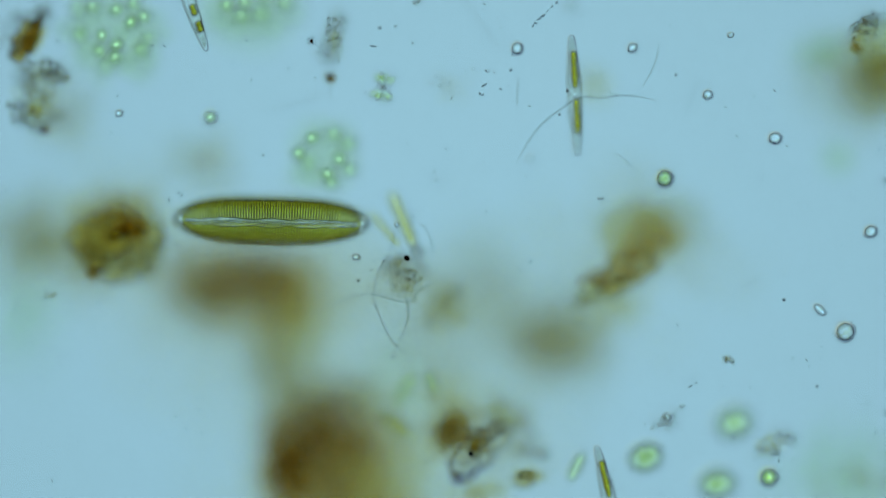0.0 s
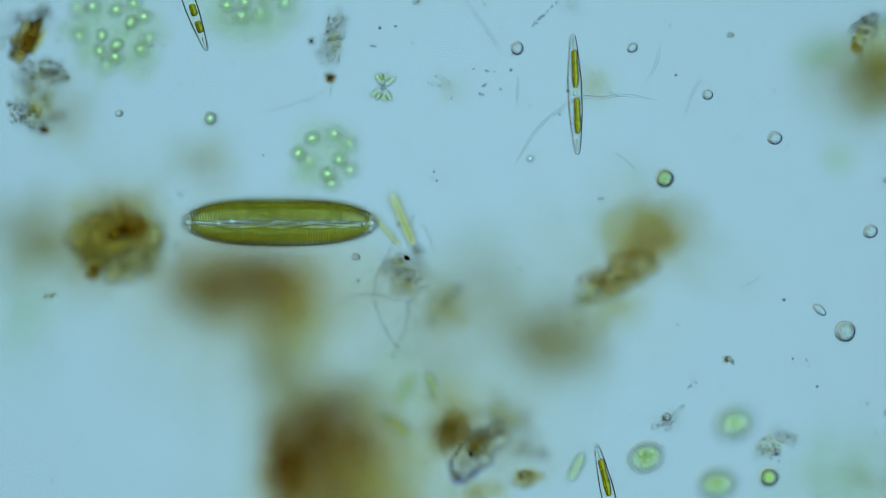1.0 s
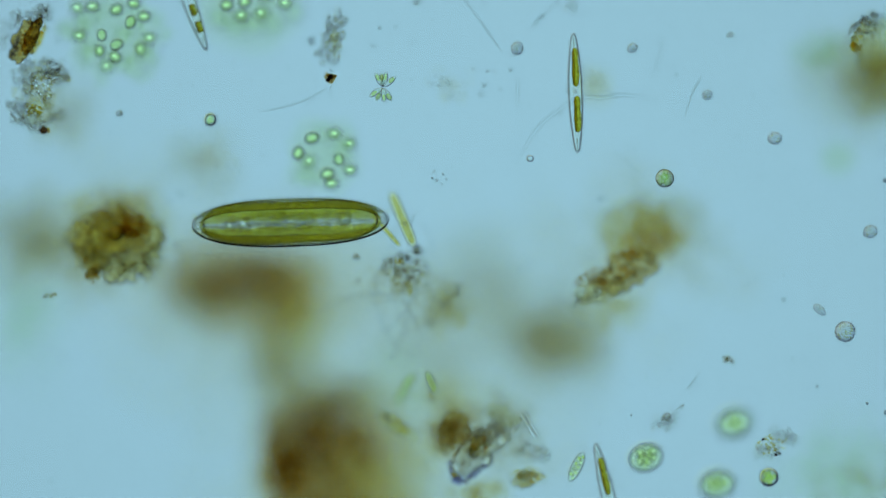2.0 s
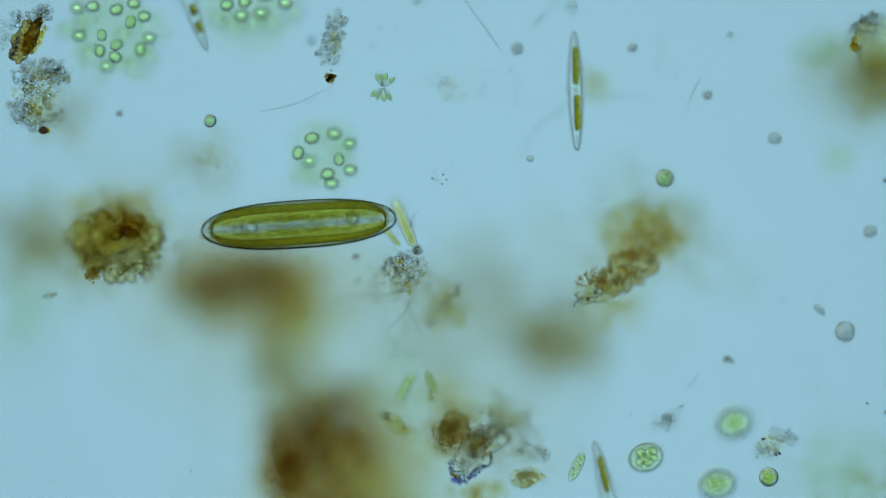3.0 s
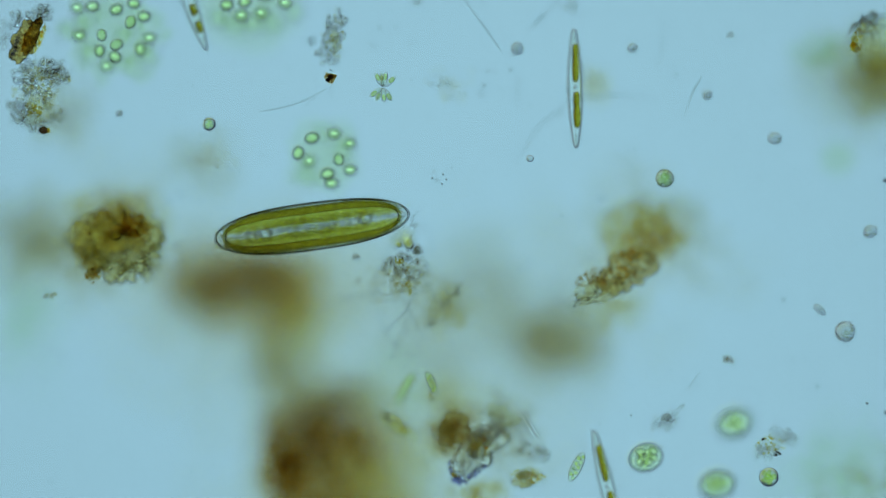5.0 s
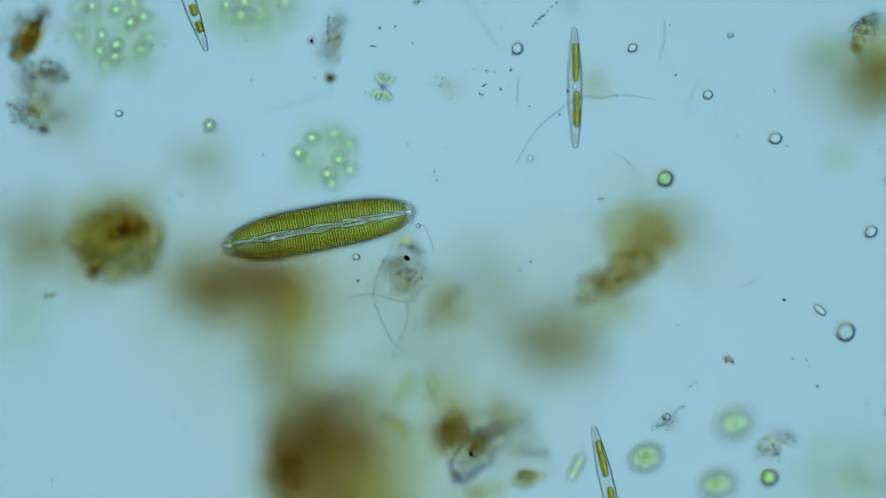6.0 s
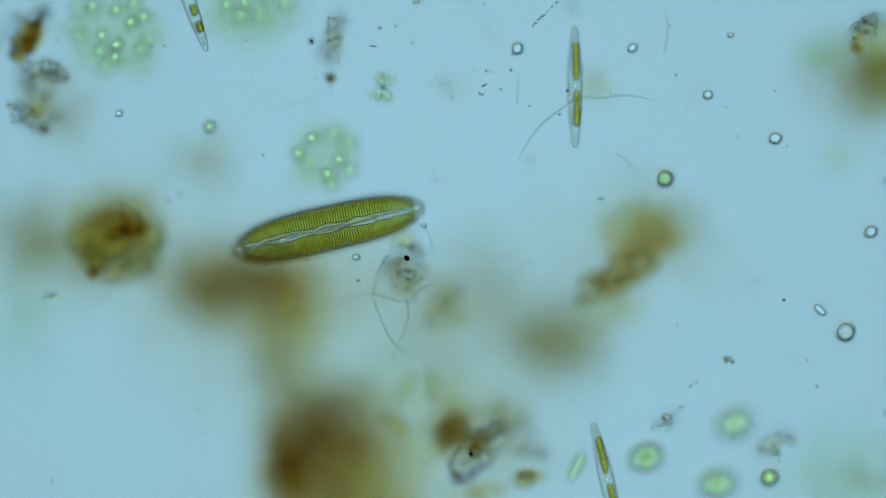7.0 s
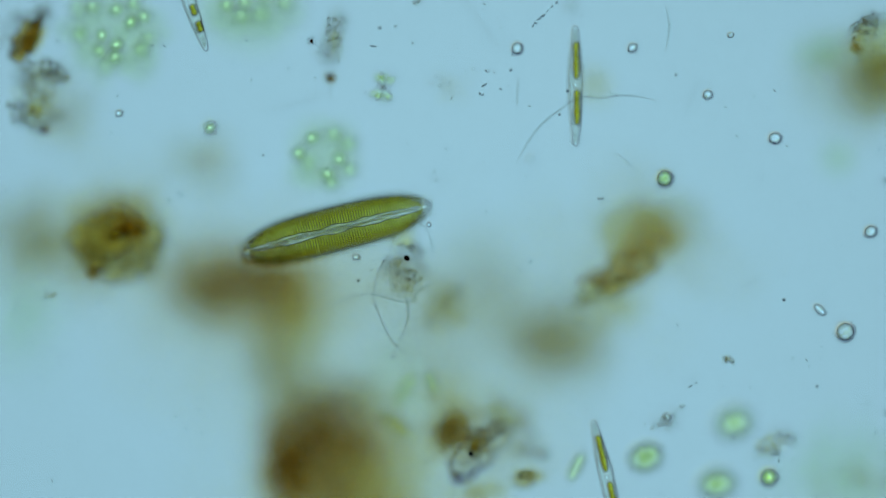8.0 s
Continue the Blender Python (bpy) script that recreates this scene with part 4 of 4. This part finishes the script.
clear_cell(207, 412, 12.6, 3.8, 1.2, 60, "clear oval bubble caught in a brown clump", 78, GHOST)


# ---- star of spindle cells ----
STAR = clear("star_cell", 1.09, (0.96, 1, 0.92), (1, 1, 0.98), 1.2)
def star_colony():
    ob = thing("star_colony", at(678, 155, 9.8), "star-shaped colony of pale green spindle cells", "algae colony")
    for i, (turn, rise) in enumerate(((118, 10), (98, -30), (78, 20), (40, 5), (-145, 10), (-118, -25), (-85, 25), (-58, -5))):
        me = mesh_of("cell", *spindle(4.3, lambda u: 1.45 * (1 - abs(u) ** 2.2) ** 0.8 + 0.1, 1, 20, 12), STAR)
        m = pose(0, 0, 0, 0, 0, turn) @ pose(0, 0, 0, 0, rise, 0) @ Matrix.Translation((4.7 * UM, 0, 0))
        cell = part("cell", me, ob, "", m)
        part("plastid", mesh_of("plastid", *spindle(1.9, lambda u: 1.0 * (1 - abs(u) ** 3) ** 0.5, 1, 14, 10), GRASS), cell, "green plastid", Matrix.Translation((1.2 * UM, 0, 0)))


star_colony()


# ---- flagellates ----
def flagellate(gx, gy, z, turn, half, fat, label, whip):
    ob = thing("flagellate", at(gx, gy, z), label, "flagellate", "", turn)
    part("body", mesh_of("body", *spindle(half, lambda u: fat * (1 - abs(u) ** 2.6) ** 0.7 + 0.05, 0.9, 30, 16), CELL), ob)
    draw = np.random.RandomState(int(gx))
    for i in range(9):
        x, off = (-0.72 + 0.18 * i) * half, (0.34 if i % 2 else -0.34) * fat
        me = mesh_of("plastid", *lump(half * 0.13, fat * 0.36, fat * 0.4, 0.4, 1.0, 3, i), GRASS if i % 3 else CELL_PLASTID)
        part("plastid", me, ob, "grass-green plastid", Matrix.Translation((x * UM, off * UM, draw.uniform(-0.3, 0.3) * fat * UM)) @ pose(0, 0, 0, 0, 0, draw.uniform(-40, 40)))
    for i in range(4):
        me = mesh_of("dark_grain", *lump(0.5, 0.4, 0.4, 0.3, 1, 2, i), DARK_GRAIN)
        part("dark_grain", me, ob, "dark grain", Matrix.Translation(((-0.55 + 0.36 * i) * half * UM, draw.uniform(-0.4, 0.4) * fat * UM, 0)))
    tagged(part("granules", mesh_of("granules", *chips(26, (half * 0.8, fat * 0.7, fat * 0.6), (0.2, 0.5), int(gx), soft=False), GRANULE), ob), kind="stuff")
    for s, bend in whip:
        pts = [(s * (half + k * 1.6) * UM, bend * math.sin(k * 0.9) * UM, 0) for k in range(4)]
        part("flagellum", mesh_of("flagellum", *strand(pts, 0.18), STRAND), ob)
    return ob


flagellate(1020, 826, 13.4, 64, 8.6, 2.9, "small oblong green flagellate with two hairs", ((1, 0.3), (-1, 0.3)))
detritus(764, 700, 14, [("grain", 764, 702, 13, 12, 14, 2, 0, 26, (0.3, 0.8), GRAIN, 1.4), ("crumb", 762, 700, 14, 8, 10, 2, 0, 10, (0.3, 0.7), OCHRE, 1.2)], "little crust of grains behind a flagellate")
flagellate(763, 676, 13.4, -68, 6.4, 2.2, "olive-green spindle flagellate with a trailing hair", ((-1, 0.3),))


def yellow_rod(a, b, fat, label):
    lo, hi = at(*a), at(*b)
    ob = thing("yellow_rod", lo, label, "algal rod", "yellow rods")
    ob.matrix_basis = Matrix.Translation(lo) @ (hi - lo).to_track_quat("X", "Z").to_matrix().to_4x4()
    half = (hi - lo).length / 2 / UM
    part("body", mesh_of("body", *spindle(half, lambda u: fat * (1 - abs(u) ** 6) ** 0.5, 1, 24, 14), ROD_WALL), ob, "", Matrix.Translation((half * UM, 0, 0)))
    part("core", mesh_of("core", *spindle(half * 0.9, lambda u: fat * 0.6 * (1 - abs(u) ** 6) ** 0.5, 1, 24, 14), YELLOW), ob, "", Matrix.Translation((half * UM, 0, 0)))
    return ob


ROD = yellow_rod((733, 436, 11), (692, 340, 18), 3.0, "blurred yellow rod leaning on a floc")
ROD_THIN = yellow_rod((708, 436, 10), (655, 375, 17), 1.5, "thin yellowish rod leaning on a floc")


def cell_chain():
    ob = thing("algae_chain", at(716, 687, 20), "blurred chain of yellow-green cells", "algae chain")
    for k in range(6):
        x, y, d = 727 - 4.2 * k, 668 + 7.6 * k, 24 + 0.7 * k
        plastid_cell("cell", ob, at(x, y, d) - at(716, 687, 20), 1.9, 1.25, 25, mat=SOFT_CELL, plastid=GRASS, seed=k + 30)


cell_chain()


# ---- threads ----
def thread(points, radius, label, mat=STRAND):
    points = [(x, y, d + 3.6) for x, y, d in points]
    base = at(*points[0])
    ob = new("filament", mesh_of("filament", *strand([at(*p) - base for p in points], radius * 1.3, 8), mat))
    ob.location = base
    return tagged(ob, label, "filament", "fine threads")


thread([(1162, 178, 0.9), (1125, 171, 0.9), (1095, 169, 0.8), (1065, 174, 0.8), (1028, 173, 0.8), (990, 195, 0.7), (950, 230, 0.6), (912, 290, 0.5)], 0.6, "long clear curved thread lying on the glass")
thread([(701, 402, 0.8), (692, 440, 0.8), (672, 475, 0.7), (661, 520, 0.6), (672, 560, 0.6), (690, 598, 0.6), (716, 627, 0.5)], 0.5, "thin clear bent thread under the glass")
thread([(590, 540, 0.6), (625, 525, 0.6), (660, 521, 0.7), (700, 532, 0.7), (728, 533, 0.8), (745, 512, 0.8), (775, 498, 0.8)], 0.5, "thin clear wavy thread under the glass")
thread([(717, 526, 0.7), (723, 550, 0.7), (715, 585, 0.7), (696, 625, 0.6)], 0.5, "thin clear hooked thread under the glass")
thread([(742, 398, 0.8), (752, 402, 0.8), (762, 425, 0.7), (768, 452, 0.6)], 0.5, "short clear hooked thread")
thread([(818, -4, 12), (850, 38, 12), (872, 70, 11), (888, 92, 10)], 0.5, "straight clear hair hanging in the water")
HAIR = thread([(1166, 76, 1.5), (1161, 105, 1.5), (1150, 132, 1.5), (1138, 152, 1.4)], 0.5, "drifting clear curved hair")
thread([(917, 135, 2), (916, 160, 1.6), (915, 188, 0.8)], 0.5, "short straight clear hair under the glass")
thread([(1241, 136, 10), (1225, 165, 9), (1212, 205, 6)], 0.5, "short straight hair in the water")
thread([(1312, 510, 2), (1328, 500, 3), (1346, 490, 4)], 0.4, "short curved clear hair under the glass")
thread([(1088, 272, 1), (1100, 278, 1), (1124, 300, 6)], 0.4, "short bent clear hair under the glass")
thread([(460, 198, 10.5), (495, 192, 10.5), (535, 180, 10), (580, 157, 10)], 0.4, "clear tapering hair trailing from a clump")
thread([(682, 588, 12), (703, 566, 12), (722, 545, 12), (726, 525, 12)], 0.45, "clear forked hair below a grey floc")
thread([(722, 545, 12), (735, 570, 12), (748, 598, 12)], 0.45, "clear forked hair below a grey floc")
thread([(698, 440, 12), (712, 448, 12), (722, 452, 12)], 0.5, "short glassy splinter in a grey floc")
thread([(722, 436, 12), (728, 420, 12), (738, 408, 12)], 0.35, "short glassy hair on a grey floc")
thread([(718, 625, 11), (732, 630, 11), (742, 628, 11)], 0.35, "short bent clear hair under the glass")
thread([(910, 625, 3), (915, 612, 8), (922, 598, 12)], 0.4, "short slanting clear hair in the water")
thread([(1215, 690, 3), (1224, 676, 8), (1238, 658, 12)], 0.35, "short slanting clear hair in the water")
thread([(1025, 800, 11), (1028, 785, 11), (1030, 775, 12)], 0.25, "very short fine clear hair")
thread([(763, 512, 12), (768, 524, 12), (773, 536, 12)], 0.5, "short glassy splinter in a grey floc")
for p in ([(802, 500, 10), (812, 508, 10), (810, 522, 10)], [(752, 470, 10), (757, 478, 10), (756, 486, 10)], [(786, 512, 10), (794, 520, 10), (806, 524, 10)],
          [(742, 372, 10), (732, 385, 10), (726, 404, 10)], [(560, 556, 10), (574, 546, 10), (590, 542, 10)], [(690, 632, 10), (694, 628, 10)], [(1072, 620, 10), (1080, 626, 10)]):
    thread(p, 0.45, "short glassy hair among loose flocs")
thread([(584, 176, 1.5), (585, 166, 2), (587, 152, 5)], 0.35, "short straight clear hair under the glass")
thread([(540, 188, 11), (560, 172, 11)], 0.3, "short straight clear hair under the glass")


for k in range(5):
    thread([(1500 + 5 * k, 60 - 5 * k + 20 * (k % 2), 11), (1518 + 3 * k, 42 - 3 * k, 11), (1545, 28 + 5 * k, 12), (1580, 24 + 7 * k, 12)], 0.7, "glassy curved shred along the edge of a clump")
for k in range(3):
    thread([(140 + 5 * k, 440 + 5 * k, 12), (165, 451 + 5 * k, 12), (198, 452 + 6 * k, 12), (232 - 6 * k, 442 + 6 * k, 12)], 0.5, "curved glassy edge in a brown clump", RAPHE)
thread([(668, 505, 12), (672, 518, 12), (690, 522, 12), (700, 512, 12), (701, 498, 12)], 0.4, "thin round empty shell in a floc")


# ---- glassy splinters beside the mineral clump ----
def splinter(gx, gy, z, half, fat, turn):
    ob = new("splinter", mesh_of("splinter", *spindle(half, lambda u: fat * (1 - abs(u) ** 20) ** 0.5, 1, 12, 8), SPLINTER))
    ob.matrix_basis = Matrix.Translation(at(gx, gy, z)) @ pose(0, 0, 0, 0, 0, turn)
    return tagged(ob, "straight glassy splinter beside a mineral clump", "splinter", "glassy splinters")


def crystal():
    ob = new("crystal", mesh_of("crystal", *lump(19, 8.2, 3.6, 0.5, 7, 5, 23), CRYSTAL))
    ob.matrix_basis = Matrix.Translation(at(846, 800, 15.6)) @ pose(0, 0, 0, 20, 0, 46)
    tagged(ob, "pale rough mineral crystal with dark edges", "crystal")


CRYSTAL = clear("mineral", 1.07, (0.95, 0.93, 0.86), (1, 1, 0.99), 2, bump=0.8)
SPLINTER = clear("glassy_splinter", 1.09)
crystal()
for gx, gy, half, fat, turn in ((921, 766, 7.4, 0.8, -61), (933, 752, 8.0, 0.9, -60), (940, 750, 8.4, 0.7, -60), (928, 758, 7.0, 0.5, -61), (893, 738, 5.0, 0.6, -58)):
    splinter(gx, gy, 13.6, half, fat, turn)


# ---- specks and bacteria ----
def speck(gx, gy, z, r, mat=SPECK, long=1.0, turn=0.0, label="tiny dark speck on the glass"):
    ob = new("speck", mesh_of("speck", *lump(r * long * 0.8, r * 0.8, r * 0.8, 0.15, 1, 2, int(gx)), mat))
    ob.matrix_basis = Matrix.Translation(at(gx, gy, z)) @ pose(0, 0, 0, 0, 0, turn)
    return tagged(ob, label, "speck", "specks")


DOT = speck(702, 398, 2.2, 1.7, GHOST, label="small clear ball pushed along by the diatom")
speck(720, 457, 1.4, 1.7, BLACK, 1.3, -35, "black mineral grain on a grey floc")


def bristled_speck():
    ob = thing("bristled_speck", at(551, 73, 1.0), "dark speck with tiny bristles on the glass", "speck", "specks")
    part("core", mesh_of("core", *lump(1.1, 0.9, 0.8, 0.4, 1, 2, 4), BLACK), ob)
    for k in range(9):
        a = 40 * k + 9 * (k % 2)
        me = mesh_of("bristle", *spindle(0.9 + 0.3 * (k % 3), lambda u: 0.22 * (1 - u * u) + 0.03, 1, 8, 6), SPECK)
        part("bristle", me, ob, "", pose(0, 0, 0, 0, 0, a) @ Matrix.Translation((1.9 * UM, 0, 0)))


bristled_speck()
for gx, gy, z, r in ((1196, 133, 3, 1.0), (904, 124, 2, 1.1), (730, 76, 1, 0.8), (938, 465, 1, 0.7), (922, 478, 4, 0.9), (1072, 627, 4, 0.7), (634, 497, 1.5, 1.0),
                     (789, 264, 1, 0.6), (466, 275, 2, 0.8), (1267, 213, 3, 0.6), (886, 50, 1, 0.6), (700, 47, 4, 0.9), (672, 50, 4, 1.1), (1403, 635, 3, 0.8),
                     (1446, 684, 4, 1.1), (1386, 488, 6, 0.7), (181, 332, 0.6, 0.6), (291, 640, 1, 0.6), (515, 691, 1, 0.7), (860, 125, 2, 0.7), (1060, 352, 2, 0.9),
                     (1022, 574, 2, 0.9), (1388, 531, 2, 1.0), (768, 304, 5, 0.9), (773, 320, 5, 0.9), (765, 316, 9, 0.8), (784, 309, 11, 0.8), (790, 318, 11, 0.7),
                     (782, 326, 12, 0.7), (1116, 735, 9, 0.8), (1143, 669, 9, 0.6), (1165, 685, 10, 0.6), (1534, 714, 9, 1.0), (990, 203, 0.8, 0.9), (1004, 161, 0.8, 1.1),
                     (1565, 320, 8, 1.6), (1567, 730, 9, 1.6), (855, 152, 1, 0.6), (849, 167, 1, 0.6), (1062, 750, 9, 0.6)):
    speck(gx, gy, z, r)


for gx, gy, r, long, turn in ((985, 5, 0.7, 1.6, 50), (977, 12, 0.6, 1.8, 40), (969, 20, 0.6, 1.5, 60), (962, 28, 0.8, 1.8, 45), (954, 34, 0.7, 2.2, 20), (948, 41, 0.7, 2.0, -30),
                              (943, 46, 0.7, 1.6, 70), (957, 30, 0.6, 2.4, 50), (857, 151, 0.7, 3.4, 32), (849, 166, 0.7, 1.8, 80), (854, 168, 0.7, 1.6, 40), (886, 158, 0.6, 1.8, -60),
                              (906, 97, 0.6, 1.4, 0), (322, 346, 0.5, 3.0, 55), (316, 342, 0.5, 2.6, 60), (660, 82, 0.6, 4.0, -8), (354, 268, 0.5, 1.4, 0), (1066, 352, 0.7, 2.0, 40),
                              (1222, 684, 0.5, 3.0, 35), (1232, 678, 0.5, 2.2, 10), (1030, 570, 0.5, 2.4, 70), (1280, 684, 0.5, 2.0, 0), (1386, 531, 0.7, 2.0, -20)):
    speck(gx, gy, 1.0, r, SPECK, long, turn, "short dark rod-shaped bacterium on the glass")
for gx, gy, r in ((771, 135, 1.0), (757, 147, 0.9), (764, 151, 0.9), (778, 152, 0.9), (783, 139, 0.8), (838, 122, 0.9), (863, 126, 1.0), (875, 127, 0.8), (795, 147, 0.7)):
    speck(gx, gy, 2.6, r, GHOST, 1.1, gx % 90, "tiny bright bead on the glass")


def bacteria(count, seed):
    draw = np.random.RandomState(seed)
    verts, faces = [], []
    for i in range(count):
        place = np.array(at(draw.uniform(0, 1568), draw.uniform(0, 882), draw.choice((0.5, 0.8, 12.0), p=(0.55, 0.3, 0.15)) + draw.rand() * 0.5)) / UM
        s, a = draw.uniform(0.18, 0.42), draw.uniform(0, 6.3)
        long = draw.choice((1.0, 1.0, 2.0, 3.0))
        q = np.array(((math.cos(a), -math.sin(a), 0), (math.sin(a), math.cos(a), 0), (0, 0, 1)))
        p = (CHIP * s * np.array((long, 1, 1))) @ q.T + place
        faces += [tuple(k + len(verts) for k in f) for f in CHIP_FACES]
        verts += [tuple(v) for v in p * UM]
    ob = new("bacteria", mesh_of("bacteria", verts, faces, SPECK))
    tagged(ob, "countless tiny dark bacteria scattered over the glass", "bacteria", kind="stuff")


bacteria(450, 11)


# ---- what moves ----
def motions():
    glide = [(0.0, 481, 394, -1.4), (0.5, 488, 395, -0.9), (1.0, 496, 396, -0.3), (1.5, 506, 395.5, 0.8), (2.2, 517, 397, 2.2), (3.0, 529, 399, 3.9),
             (3.5, 536, 399.5, 4.8), (4.0, 541, 400, 5.6), (4.5, 546, 400, 6.4), (5.2, 555, 402, 8.2), (6.0, 565, 404, 10.4), (6.5, 572, 405, 11.5),
             (7.0, 581, 404, 12.6), (7.5, 588, 404.5, 13.3), (8.0, 595, 405, 13.9)]
    # the cell leans a little on its long axis and rights itself; its middle lies 11.5 micrometres deep
    middle = Matrix.Translation((0, 0, -11 * UM))
    lean = [8.5 - 8.0 * min(1, max(0, (t - 1.5) / 4)) for t, *_ in glide]
    drop = [36.7 * math.sin(radians(max(0, 6 - 1.2 * t))) for t, *_ in glide]
    walk(DIATOM, [(t, Matrix.Translation(at(x, y - d, 11.5)) @ pose(0, 0, 0, 180 + b, 0, a) @ middle) for (t, x, y, a), b, d in zip(glide, lean, drop)])
    drift = [(0.0, 1016.5, 169, 4.4, -87.0, 4), (0.6, 1017, 168, 4.0, -87.6, 1), (1.5, 1018, 166, 4.0, -87.8, 0), (3.0, 1018.5, 162, 4.2, -88.5, 2),
             (4.5, 1018, 158, 4.0, -88.7, 2), (6.5, 1017, 155, 3.6, -89.6, 0), (8.0, 1018, 152.5, 3.6, -89.6, 0)]
    walk(NEEDLE, [(t, Matrix.Translation(at(x, y, z + 1.8)) @ pose(0, 0, 0, 0, 0, a) @ pose(0, 0, 0, 0, tip, 0)) for t, x, y, z, a, tip in drift])
    rise = [(0.0, 1080, 892), (1.5, 1079, 888), (3.5, 1076, 880), (4.5, 1075, 869), (6.5, 1074, 853), (8.0, 1074, 847)]
    walk(NEEDLE_LOW, [(t, Matrix.Translation(at(x, y, 4.0)) @ pose(0, 0, 0, 0, 0, -76.5)) for t, x, y in rise])
    sink = [(0.0, 373, 208), (1.5, 373, 211), (3.5, 372, 216), (4.5, 371, 219), (6.5, 371, 223), (8.0, 372, 226)]
    walk(ROUND_CELL, [(t, Matrix.Translation(at(x, y, 13.4)) @ pose(0, 0, 0, 0, 0, 80)) for t, x, y in sink])
    shove = [(0.0, 702, 398), (1.5, 709, 396), (2.8, 727, 397), (3.5, 730, 398), (4.5, 733, 399), (6.0, 740, 400), (6.5, 746, 400), (7.0, 750, 400), (8.0, 759, 398)]
    walk(DOT, [(t, Matrix.Translation(at(x, y, 2.2))) for t, x, y in shove])
    hair = [(0.0, 1166, 76, 0), (1.0, 1168, 70, 3), (1.5, 1169, 65, 6), (3.5, 1172, 48, 11), (6.5, 1175, 24, 16), (7.0, 1177, 18, 18), (8.0, 1178, 10, 20)]
    walk(HAIR, [(t, Matrix.Translation(at(x, y, 2.5)) @ pose(0, 0, 0, 0, 0, a)) for t, x, y, a in hair])
    start = ROD.matrix_basis.copy()
    base = start.translation.copy()
    spin = start.to_3x3().to_4x4()
    push = [(0.0, 0, 0), (2.2, 0, 0), (2.8, 0, 12), (3.4, 1, 34), (4.0, 4, 52), (4.7, 8, 62), (8.0, 8, 62)]
    walk(ROD, [(t, Matrix.Translation(base + Vector((dx * STEP * -1, 0, 0))) @ spin @ pose(0, 0, 0, 0, up, 0)) for t, dx, up in push])
    start_thin = ROD_THIN.matrix_basis.copy()
    spin_thin = start_thin.to_3x3().to_4x4()
    walk(ROD_THIN, [(t, Matrix.Translation(start_thin.translation) @ spin_thin @ pose(0, 0, 0, 0, up, 0)) for t, dx, up in push])


motions()
